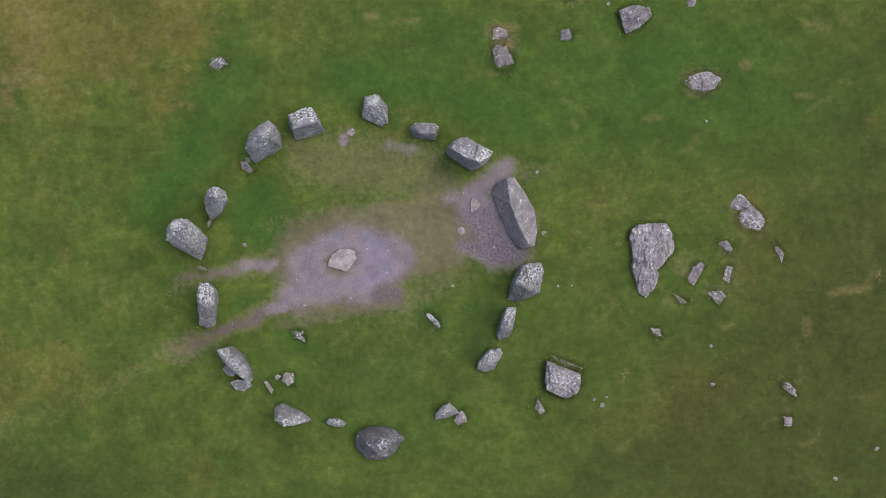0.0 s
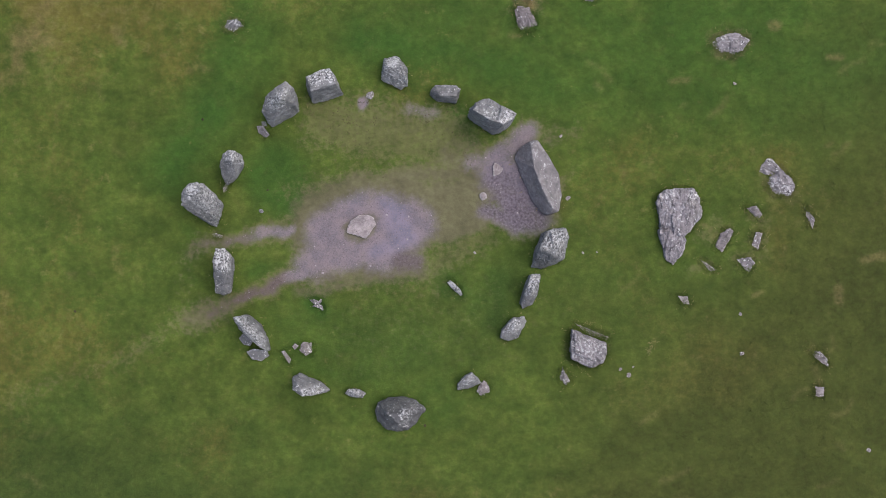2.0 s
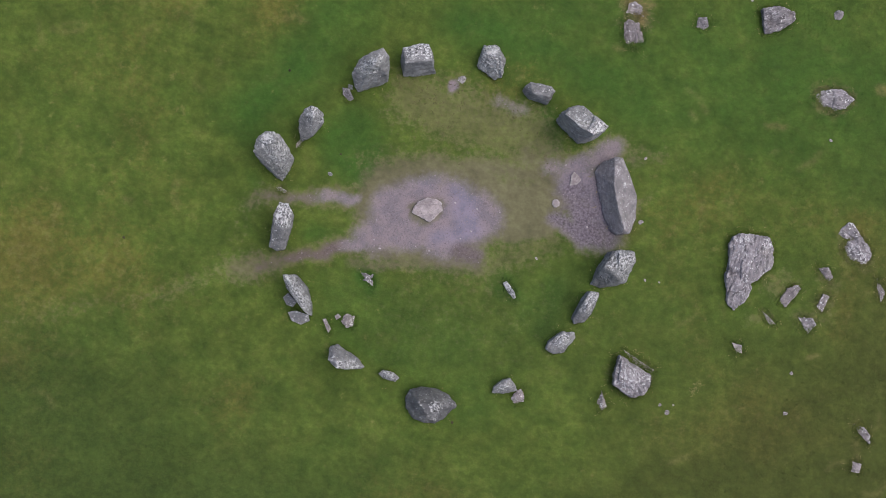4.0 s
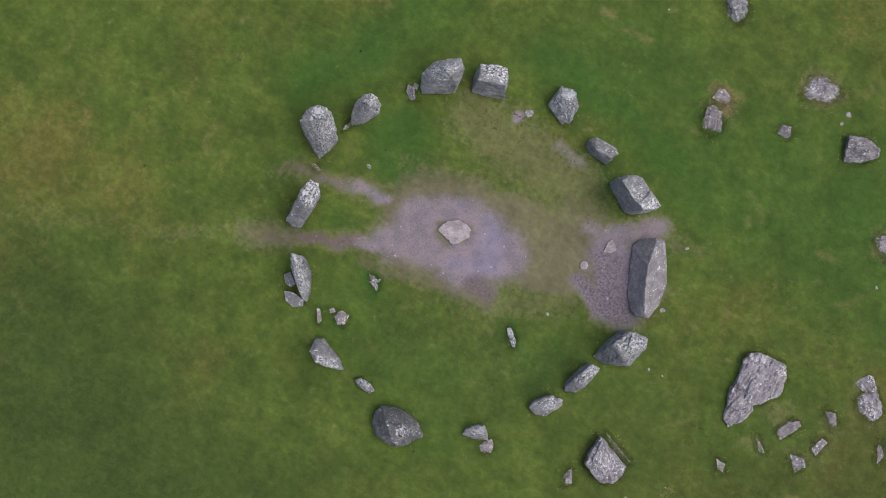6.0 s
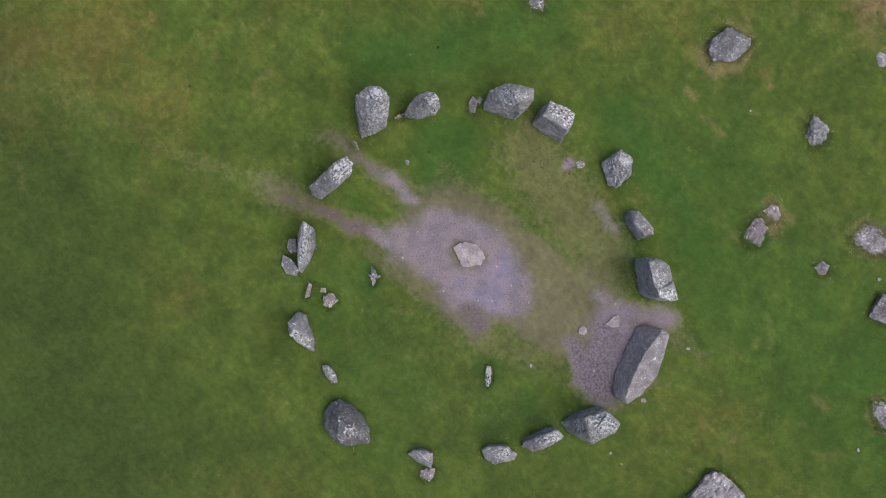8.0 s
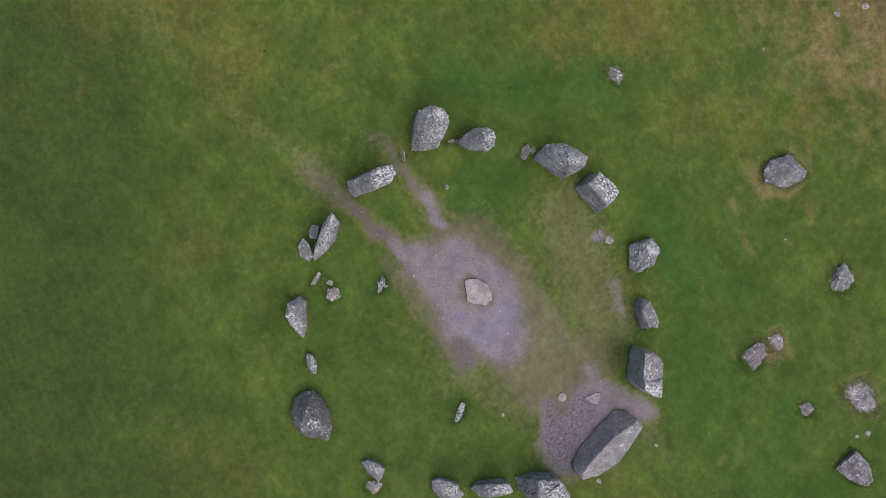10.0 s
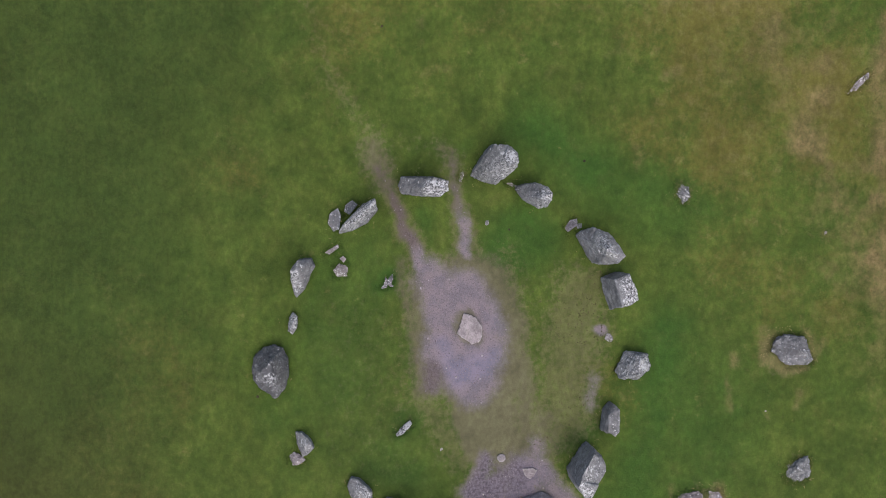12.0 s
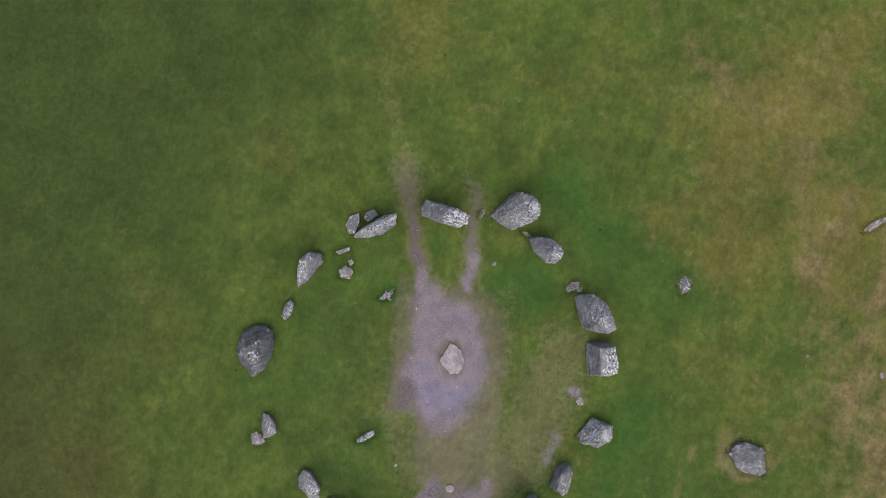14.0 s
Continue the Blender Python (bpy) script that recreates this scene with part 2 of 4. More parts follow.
def value_noise(x, y, size, seed, octaves=4):
    """Smooth noise from 0 to 1 with patches of about the given size in metres."""
    total, weight, amount = 0.0, 0.0, 1.0
    for k in range(octaves):
        u, v = x / size * 2**k + 17.3 * k, y / size * 2**k - 9.1 * k
        iu, iv = np.floor(u), np.floor(v)
        fu, fv = u - iu, v - iv
        fu, fv = fu * fu * (3 - 2 * fu), fv * fv * (3 - 2 * fv)
        a, b = lattice(iu, iv, seed + k), lattice(iu + 1, iv, seed + k)
        c, d = lattice(iu, iv + 1, seed + k), lattice(iu + 1, iv + 1, seed + k)
        total = total + amount * (a + (b - a) * fu + (c - a) * fv + (a - b - c + d) * fu * fv)
        weight, amount = weight + amount, amount * 0.55
    return total / weight


def smooth(v, low, high):
    t = np.clip((v - low) / (high - low), 0, 1)
    return t * t * (3 - 2 * t)


def strip(x, y, x1, y1, x2, y2, r, soft):
    """1 within r of the line from 1 to 2, falling to 0 over soft metres."""
    dx, dy = x2 - x1, y2 - y1
    k = np.clip(((x - x1) * dx + (y - y1) * dy) / (dx * dx + dy * dy + 1e-9), 0, 1)
    return 1 - smooth(np.hypot(x - x1 - k * dx, y - y1 - k * dy), r - soft / 2, r + soft / 2)


GRAVEL = [  # x1, y1, x2, y2, radius, soft edge, how bare
    (-2.4, 0.72, -1.1, 1.0, 0.84, 0.9, 1.0), (-3.0, -0.05, -1.9, 0.25, 0.45, 0.7, 1.0), (-1.0, 0.45, -0.35, 0.95, 0.72, 0.8, 1.0),
    (-0.45, -0.1, -0.05, -0.15, 0.26, 0.4, 0.8), (2.4, 2.2, 2.95, 1.45, 0.66, 0.8, 0.95), (2.2, 2.8, 3.05, 3.6, 0.28, 0.45, 0.9),
    (1.5, 2.7, 2.2, 2.55, 0.24, 0.5, 0.7), (1.85, 1.25, 3.2, 1.05, 0.25, 0.35, 0.85), (-3.2, -0.3, -4.2, -0.70, 0.17, 0.35, 1.0),
    (-4.2, -0.70, -5.1, -1.12, 0.12, 0.3, 1.0), (-5.1, -1.12, -5.8, -1.45, 0.09, 0.5, 0.8),
    (-3.75, 0.93, -4.5, 0.78, 0.15, 0.3, 0.95), (-4.5, 0.78, -5.4, 0.55, 0.12, 0.35, 0.75), (-5.4, 0.55, -6.1, 0.4, 0.1, 0.5, 0.5),
    (-0.3, 4.3, 0.4, 4.15, 0.18, 0.4, 0.55), (-1.55, 4.46, -1.51, 4.36, 0.13, 0.12, 0.95)]
COARSE = [(2.75, 2.9, 3.05, 1.4, 0.25, 0.5, 0.7), (1.95, 1.5, 3.0, 1.2, 0.45, 0.6, 1.0), (2.3, 2.0, 2.75, 1.5, 0.48, 0.6, 0.9), (-0.45, -0.1, 0.0, -0.15, 0.28, 0.3, 0.8), (-5.0, -1.1, -5.7, -1.4, 0.2, 0.4, 0.6)]
THIN = [  # turf trodden almost bare, between the gravel floors and round them
    (-2.4, 0.95, -0.6, 1.1, 1.25, 0.8, 0.85), (-2.8, -0.15, -0.2, -0.1, 0.5, 0.6, 0.75), (0.0, 1.45, 1.9, 2.0, 0.55, 0.9, 1.0), (0.2, 0.75, 1.5, 1.2, 0.45, 0.6, 1.0), (-1.6, 2.1, 1.2, 2.5, 0.3, 0.8, 0.75), (-2.9, 1.7, -1.8, 2.0, 0.2, 0.7, 0.6),
    (-3.4, -0.9, -0.6, -0.35, 0.12, 0.5, 0.7), (-5.4, -1.3, -6.4, -1.6, 0.3, 0.7, 0.6), (0.8, 2.9, 1.6, 3.0, 0.4, 0.8, 0.55), (-5.6, 0.5, -6.3, 0.2, 0.25, 0.6, 0.5),
    (-2.3, 3.9, 0.9, 3.7, 0.45, 1.0, 0.22), (3.0, 3.7, 3.8, 3.4, 0.15, 0.5, 0.5), (3.75, 1.1, 4.0, 2.2, 0.1, 0.35, 0.5)]
HEATH = [  # tan withered ground
    (-7.7, 10.1, -6.9, 9.8, 0.45, 0.8, 0.75), (-5.6, 11.9, -3.7, 12.1, 0.5, 0.8, 0.85), (-7.1, 9.8, -6.2, 10.3, 0.45, 0.8, 0.6), (-8.6, 9.7, -8.6, 10.7, 0.35, 0.7, 0.6),
    (-4.4, 10.3, -4.0, 10.6, 0.3, 0.6, 0.6), (-3.2, 11.9, -2.6, 12.8, 0.4, 0.8, 0.6), (-9.6, 12.0, -6.0, 12.2, 0.4, 0.9, 0.9), (-11.2, 5.2, -10.6, 6.9, 0.5, 1.1, 0.5), (-11.5, 8.6, -8.2, 9.0, 1.4, 2.8, 0.38), (-5.6, 10.4, -3.0, 11.8, 0.6, 1.5, 0.55), (2.95, 7.05, 2.9, 7.35, 0.2, 0.25, 1.0)]
MUD = [(-0.45, -0.15, 0.1, -0.22, 0.25, 0.4, 0.7), (-4.0, -0.6, -5.9, -1.5, 0.35, 0.6, 1.0), (-5.0, 0.6, -6.0, 0.5, 0.25, 0.4, 0.8), (-4.2, 13.0, -9.0, 12.9, 0.3, 0.7, 0.6)]
WORN = [  # trodden thin turf inside the circle and at its entrance
    (0.1, -0.4, 1.7, 0.6, 0.45, 1.0, 0.8),     (-2.6, 3.8, 0.8, 3.4, 0.9, 1.4, 0.9), (-0.4, 1.9, 2.0, 2.3, 1.1, 1.2, 0.8), (-1.6, -2.0, 2.4, -1.4, 1.5, 2.6, 0.3),
    (-2.8, -0.6, 0.4, -0.9, 0.35, 0.7, 0.5), (-3.6, 1.9, -0.6, 2.6, 0.4, 0.9, 0.6), (-5.8, -1.5, -6.6, -1.6, 0.4, 1.1, 0.75),
    (-6.5, -1.1, -6.4, 0.0, 0.3, 0.9, 0.5), (-5.8, 0.5, -6.4, 0.1, 0.3, 0.9, 0.7), (3.0, 3.6, 4.2, 3.6, 0.3, 0.7, 0.6), (3.7, 1.2, 4.2, 2.4, 0.2, 0.5, 0.5)]
WORN_BEYOND = [  # the faint way to the west, and withered rings round fallen stones
    (-6.6, -1.6, -8.3, -2.65, 0.25, 1.3, 0.8), (-8.3, -2.65, -12.7, -4.4, 0.3, 1.6, 0.6), (8.0, 0.75, 8.3, 0.9, 0.4, 0.7, 0.7),
    (9.2, 1.3, 9.6, 1.0, 0.2, 0.6, 0.7), (7.6, -0.2, 7.9, -0.2, 0.2, 0.6, 0.7), (8.9, 0.0, 9.6, 0.1, 0.3, 0.6, 0.6), (2.9, 7.2, 2.9, 7.2, 0.5, 0.8, 0.9),
    (9.9, 2.3, 10.3, 1.9, 0.45, 0.5, 0.6), (10.8, 1.4, 11.0, 0.9, 0.15, 0.4, 0.6), (9.4, 0.5, 9.4, 0.6, 0.3, 0.4, 0.7), (4.3, -2.4, 4.8, -2.4, 0.5, 0.35, 0.45),
    (-1.0, 9.3, -0.95, 9.5, 0.55, 0.4, 0.9), (-5.25, 6.55, -5.2, 6.6, 0.3, 0.3, 0.7), (8.5, 6.1, 9.0, 6.1, 0.4, 0.5, 0.7), (4.9, 8.9, 5.4, 8.9, 0.5, 0.5, 0.8), (2.1, 9.7, 2.2, 9.75, 0.4, 0.4, 0.6)]
STRAW = [  # pale smears of dead grass: x1, y1, x2, y2, radius
    (-0.23, 7.75, 0.5, 7.9, 0.05), (0.05, 9.78, 0.46, 9.68, 0.07), (-1.3, 10.4, -0.9, 10.15, 0.07), (-0.9, 8.0, -0.7, 8.0, 0.12), (-1.6, 8.8, -0.8, 8.82, 0.16),
    (-0.8, 8.85, -0.55, 9.5, 0.16), (11.8, 7.85, 12.5, 7.74, 0.08), (10.0, 6.6, 10.1, 6.6, 0.15), (11.6, 5.7, 11.9, 5.7, 0.09), (7.1, 5.0, 7.5, 5.05, 0.06),
    (12.4, 0.0, 13.5, 0.17, 0.1), (11.73, -1.2, 11.73, -0.8, 0.1), (-10.4, 6.1, -10.3, 6.1, 0.15), (-8.5, 6.45, -8.3, 6.1, 0.12), (2.5, 7.6, 3.3, 7.7, 0.12), (2.5, 6.35, 2.7, 6.3, 0.05)]
STRAW += [(-1.12 + 0.6 * math.cos(a), 9.5 + 0.6 * math.sin(a), -1.12 + 0.64 * math.cos(a + 0.5), 9.5 + 0.64 * math.sin(a + 0.5), 0.1) for a in (0.2, 1.3, 1.8, 3.9, 4.6, 5.2, 5.8)]
STRAW += [(x, y, x + 0.12, y + 0.05, 0.035) for x, y in ((7.36, 4.32), (11.44, 3.25), (11.96, 3.2), (11.68, -0.91), (9.4, -0.95), (9.3, -1.0), (0.06, 5.0), (0.6, 8.85))]
SMEARS = []      # fainter ones, strewn about
draw_straw = random.Random(23)
for k in range(95):
    sx = draw_straw.choice((draw_straw.uniform(4.5, 14), draw_straw.uniform(4.5, 14), draw_straw.uniform(-14, 14))) if k < 60 else draw_straw.uniform(-13, -5.5)
    sy, sa, sl = draw_straw.uniform(-9 if k < 60 else 2.5, 14), draw_straw.uniform(0, 6.3), draw_straw.uniform(0.1, 0.45)
    if math.hypot(sx + 1, sy - 0.2) > 6.4:
        sm, sb = draw_straw.uniform(0.025, 0.09), sa + draw_straw.uniform(-1.1, 1.1)
        mx, my = sx + sl * math.cos(sa), sy + sl * math.sin(sa)
        SMEARS += [(sx, sy, mx, my, sm), (mx, my, mx + sl * math.cos(sb), my + sl * math.sin(sb), sm)]
# Lush turf; strips west of the eastern stones also paint in their shade.
LUSH_AND_SHADE = [(-5.6, 4.6, -6.8, 2.6, 0.7, 1.6, 0.9), (-4.2, 2.6, -3.6, 1.6, 0.7, 0.9, 1.0), (-3.4, -2.4, 0.6, -3.4, 1.1, 1.6, 0.35),
        (-1.6, 6.1, 2.6, 5.4, 0.7, 1.3, 0.8), (-4.6, -0.3, -3.9, -0.4, 0.3, 0.5, 0.7), (1.5, -1.2, 2.6, -0.6, 0.6, 1.0, 0.3),
        (3.5, 5.5, 7.5, 5.5, 1.4, 3.0, 0.7), (-5.2, 6.6, -5.2, 5.6, 1.0, 2.0, 0.7), (1.5, 3.2, 1.1, 4.1, 0.3, 0.5, 0.7), (7.5, 6.6, 13.0, 5.2, 2.0, 3.0, 0.65), (0.5, 7.0, 5.0, 6.5, 1.5, 2.5, 0.6), (0.7, -0.65, 1.1, -0.9, 0.25, 0.45, 0.9), (-2.95, -1.1, -2.7, -1.35, 0.3, 0.5, 0.9),
        (-3.4, -3.0, -2.3, -3.2, 0.25, 0.6, 0.6), (2.3, -0.5, 2.1, -1.7, 0.35, 0.9, 0.7), (1.3, 3.6, 1.5, 3.3, 0.2, 0.5, 0.8), (-6.4, 0.8, -6.2, -0.6, 0.2, 0.6, 0.4)]


def blend(x, y, strips):
    out = np.zeros_like(x)
    for x1, y1, x2, y2, r, soft, much in strips:
        out = np.maximum(out, much * strip(x, y, x1, y1, x2, y2, r, soft))
    return out


def straw_at(x, y):
    out = np.zeros_like(x)
    for much, smears in ((1.0, STRAW), (0.45, SMEARS)):
        for x1, y1, x2, y2, r in smears:
            k = np.flatnonzero((np.abs(x - (x1 + x2) / 2) < 1.1) & (np.abs(y - (y1 + y2) / 2) < 1.1))
            if len(k):
                out[k] = np.maximum(out[k], much * strip(x[k], y[k], x1, y1, x2, y2, r, 0.16))
    return out


def patches(x, y):
    """How bare, wet, muddy, worn, dry, lush and heathy the ground is at each place."""
    wx = x + 0.5 * (value_noise(x, y, 0.9, 5) - 0.5)
    wy = y + 0.5 * (value_noise(x, y, 0.9, 9) - 0.5)
    mottle = value_noise(x, y, 2.6, 21, 5)
    bare = blend(wx, wy, GRAVEL) * (0.8 + 0.4 * value_noise(x, y, 0.5, 3))
    bare *= 1 - 0.6 * strip(wx, wy, -1.75, 0.85, -1.55, 1.0, 0.36, 0.16)
    wet = np.maximum(strip(wx, wy, -0.85, 1.55, -0.5, 0.6, 0.36, 0.4), 0.5 * strip(wx, wy, 2.4, 2.2, 3.0, 1.3, 0.6, 0.6))
    wet = np.maximum(wet, np.maximum(0.8 * strip(wx, wy, -1.2, 0.25, -0.75, 0.35, 0.2, 0.35), 0.5 * strip(wx, wy, -2.3, 1.65, -1.6, 1.6, 0.15, 0.35)))
    thin = np.clip(blend(wx, wy, THIN) * (0.75 + 0.5 * value_noise(x, y, 0.6, 13)), 0, 1)
    heath = smooth(y + 0.35 * x + 2.2 * (value_noise(x, y, 3.0, 33) - 0.5), 8.0, 12.6) * smooth(-x, -2.0, 4.0) * 0.7
    heath = np.maximum(np.maximum(heath, smooth(y, 11.8, 13.5) * smooth(-x, -4, 0)), blend(x + 2.2 * (wx - x), y + 2.2 * (wy - y), HEATH))
    dry = 0.20 + 1.5 * (mottle - 0.5) + 0.9 * smooth(y + 0.5 * np.minimum(0, x + 6), 2.0, 7.5) * smooth(-x, 2.5, 6.5) * (1 - 0.62 * smooth(y - 0.25 * x, 9.0, 12.0)) + 0.08 * smooth(x, 5.0, 10.0)
    dry = dry + 0.35 * (value_noise(x, y, 6.5, 23, 2) - 0.45) + 0.35 * smooth(-y, 5.0, 9.0) * value_noise(x, y, 5.0, 50, 3)
    halo = 0.75 * smooth(blend(wx, wy, [(a, b, c, d, e + 0.12, f + 0.5, h) for a, b, c, d, e, f, h in GRAVEL]), 0.02, 0.6)
    worn = np.maximum(blend(wx, wy, WORN + WORN_BEYOND), halo)
    dry = dry + 0.4 * smooth(y, 9.5, 13.0) * smooth(x, -4.5, -2.0) - 0.35 * (1 - smooth(np.hypot(x + 1.0, y - 0.2), 5.2, 7.6)) * smooth(-x, 2.5, 5.0)
    dry = dry + 0.12 * strip(x, y, -2.0, -2.7, 1.4, -2.2, 1.3, 2.0)
    dry = dry + 0.2 * smooth(-x, 7.5, 10.5) * (1 - smooth(-y, 4.0, 8.0))
    lush = np.clip(blend(wx, wy, LUSH_AND_SHADE) * (0.6 + 0.8 * value_noise(x, y, 0.8, 61)) + 0.5 * (value_noise(x, y, 3.5, 71, 4) - 0.45), 0, 1)
    # Turf darker to the south; the narrow strips paint shade beside stones.
    dark_and_shade = 0.45 * strip(x, y, 2.1, -1.6, 2.5, -0.3, 0.3, 0.9) + 0.8 * strip(wx, wy, 1.15, 3.75, 1.6, 3.4, 0.14, 0.4) + 0.3 * strip(x, y, 0.2, -2.0, 4.0, -0.6, 1.8, 3.0) + smooth(-y - 0.25 * x + 3.0 * (value_noise(x, y, 3.0, 45) - 0.5), 3.8, 10.2) + 0.25 * smooth(-x - 0.9 * y + 4.0 * (value_noise(x, y, 3.5, 48) - 0.5), 13.0, 20.0)
    # Drab turf; the strip from (3.3, 1.05) also paints shade between two stones.
    drab = 0.75 * strip(wx, wy, 3.3, 1.05, 3.95, 1.5, 0.22, 0.6) + 0.35 * strip(wx, wy, 4.1, 1.5, 3.8, 3.2, 0.2, 0.6) + smooth(x - 0.8 * y + 4.0 * (value_noise(x, y, 3.0, 47) - 0.5), 5.0, 13.0)
    return {"drab": drab, "bare": np.clip(bare, 0, 1), "wet": wet, "mud": blend(wx, wy, MUD), "straw": straw_at(x + 0.35 * (wx - x), y + 0.35 * (wy - y)), "worn": worn, "thin": thin, "coarse": blend(wx, wy, COARSE),
            "dry": np.clip(dry - 0.5 * lush, 0, 1), "lush": lush * (1 - halo), "heath": np.clip(heath * (0.3 + 1.3 * value_noise(x, y, 1.1, 37, 4)), 0, 1), "dark_and_shade": np.clip(dark_and_shade, 0, 1)}


def lie(x, y):
    """Height of the ground."""
    near = smooth(30 - np.hypot(x, y), 0, 15)
    return near * (0.07 * (value_noise(x, y, 2.2, 81, 3) - 0.5) + 0.02 * (value_noise(x, y, 0.35, 91, 2) - 0.5))


def mesh_from(name, verts, faces, material, fields=None, flat=False):
    me = bpy.data.meshes.new(name)
    sides = faces.shape[1]
    me.vertices.add(len(verts))
    me.vertices.foreach_set("co", np.ascontiguousarray(verts, np.float32).ravel())
    me.loops.add(faces.size)
    me.loops.foreach_set("vertex_index", np.ascontiguousarray(faces, np.int32).ravel())
    me.polygons.add(len(faces))
    me.polygons.foreach_set("loop_start", np.arange(0, faces.size, sides, dtype=np.int32))
    me.polygons.foreach_set("use_smooth", np.full(len(faces), not flat))
    for key, values in (fields or {}).items():
        me.attributes.new(key, "FLOAT", "POINT").data.foreach_set("value", np.ascontiguousarray(values, np.float32))
    me.update(calc_edges=True)
    me.materials.append(material)
    return me


far = np.array([22, 30, 45, 80, 160, 400, 1000, 2500.0])
line = np.concatenate([-far[::-1], np.arange(-19, 19.01, 0.1), far])
gx, gy = np.meshgrid(line, line)
gx, gy = gx.ravel(), gy.ravel()
wide = len(line)
at = np.arange(wide * wide).reshape(wide, wide)
quads = np.stack([at[:-1, :-1], at[:-1, 1:], at[1:, 1:], at[1:, :-1]], -1).reshape(-1, 4)
ground_fields = patches(gx, gy)
gz = lie(gx, gy) - 0.03 * ground_fields["bare"]
tagged(new("ground", mesh_from("ground", np.stack([gx, gy, gz], -1), quads, turf, ground_fields)),
       "short mottled turf with a worn mauve gravel floor and trodden paths", "ground", kind="structure")


# ---- stones ----
FEET = []


def rock(name, label, category, group, material, x, y, foot, rough, step, corners, crust=(), ledges=(), streaks=1.0):
    """A block of stone: the hull of its upper corners and its foot, worn at the edges, cracked and pitted.
    foot: scale of the foot and its shift; crust: places (x, y, radius, amount) where lichen grows thickly;
    ledges: upper corners of plates that stand proud of the block; streaks: how deep its long grooves are."""
    scale, fx, fy = foot
    bm = bmesh.new()
    for k, plate in enumerate([corners, *ledges]):
        made = []
        for cx, cy, cz in plate:
            out = 1 + 0.55 * step / max(0.05, math.hypot(cx, cy)) if k == 0 else 1
            made.append(bm.verts.new((cx * out, cy * out, cz)))
            low = (cx * scale * out + fx, cy * scale * out + fy, -0.16) if k == 0 else (cx * 0.96, cy * 0.96, cz - 0.3)
            made.append(bm.verts.new(low))
        bmesh.ops.convex_hull(bm, input=made)
    spare = [v for v in bm.verts if not v.link_faces]
    bmesh.ops.delete(bm, geom=spare, context="VERTS")
    for _ in range(7):
        long = [e for e in bm.edges if e.calc_length() > 1.5 * step]
        if not long:
            break
        bmesh.ops.subdivide_edges(bm, edges=long, cuts=1)
        bmesh.ops.triangulate(bm, faces=[f for f in bm.faces if len(f.verts) > 3])
    flat = np.array([c for plate in [corners, *ledges] for c in plate])[:, :2]
    turn = math.atan2(*np.linalg.svd(flat - flat.mean(0))[2][0][::-1])
    bmesh.ops.rotate(bm, verts=bm.verts, cent=(0, 0, 0), matrix=Matrix.Rotation(-turn, 3, "Z"))
    for _ in range(3 if len(bm.verts) > 1500 else 1):
        bmesh.ops.smooth_vert(bm, verts=bm.verts, factor=0.4, use_axis_x=True, use_axis_y=True, use_axis_z=True)
    bm.normal_update()
    shift = Vector((x * 1.7, y * 1.3, 3.1))
    reach = max(math.hypot(cx, cy) for cx, cy, cz in corners)
    sway = 0.09 if category == "rock" and reach < 0.4 else 0.045
    small = min(1.0, reach / 0.45)
    moved = []
    for v in bm.verts:
        p = v.co + shift
        (d1, d2, *_), (seed, *_) = noise.voronoi(p * (2.6 / max(0.35, small)))
        crack = min(1.0, max(0.0, (d2 - d1) / 0.14))
        chip = noise.noise(Vector(seed) * 7.3)
        layer = noise.noise(Vector((p.x * 1.6, p.y * 10 + p.z * 3, p.z * 7)))
        groove = noise.noise(Vector((p.x * 4, p.y * 26, p.z * 18)))
        off = noise.fractal(p * 2.0, 0.9, 2.1, 3) * 0.7 + noise.noise(p * 11) * 0.4 + noise.noise(p * 24) * 0.28 + chip * 0.75
        off += streaks * (layer * 0.55 + groove * 0.4) - (1 - crack) * 0.6
        flat_way = Vector((v.co.x, v.co.y, 0)).normalized() * 1.9 + shift
        swell = sway * (noise.noise(flat_way) + 0.6 * noise.noise(flat_way * 2.7))
        moved.append(Vector((v.co.x * (1 + swell), v.co.y * (1 + swell), v.co.z)) + v.normal * (off * rough * min(1.0, reach / 0.35)))
    for v, co in zip(bm.verts, moved):
        v.co = co
    me = bpy.data.meshes.new(name)
    bm.to_mesh(me)
    bm.free()
    me.polygons.foreach_set("use_smooth", [True] * len(me.polygons))
    me.set_sharp_from_angle(angle=radians(30))
    me.materials.append(material)
    ring = [(x + cx * 1.02 + fx, y + cy * 1.02 + fy) for cx, cy, cz in corners if math.hypot(cx, cy) > 0.09]
    if group in ("fallen stones beyond the circle", "stones of the circle") or category == "rock":
        FEET.append((ring, 7 if group == "small stones inside the circle" else 5 if group != "fallen stones beyond the circle" else 90 if "ringed" in label else 24))
    if crust:
        co = np.empty(3 * len(me.vertices), np.float32)
        me.vertices.foreach_get("co", co)
        co = co.reshape(-1, 3)
        thick = np.zeros(len(co))
        cx, sx = math.cos(turn), math.sin(turn)
        for kx, ky, kr, much in crust:
            kx, ky = kx * cx + ky * sx, ky * cx - kx * sx
            thick = np.maximum(thick, much * (1 - smooth(np.hypot(co[:, 0] - kx, co[:, 1] - ky), 0.45 * kr, 1.35 * kr)))
        me.attributes.new("crust", "FLOAT", "POINT").data.foreach_set("value", thick.astype(np.float32))
    ob = new(name, me)
    sunk = 0.35 * max(cz for *_, cz in corners) if category == "rock" and reach < 0.6 else 0.0
    ob.location = (x, y, float(lie(np.array([x]), np.array([y]))[0]) - sunk)
    ob.rotation_euler.z = turn
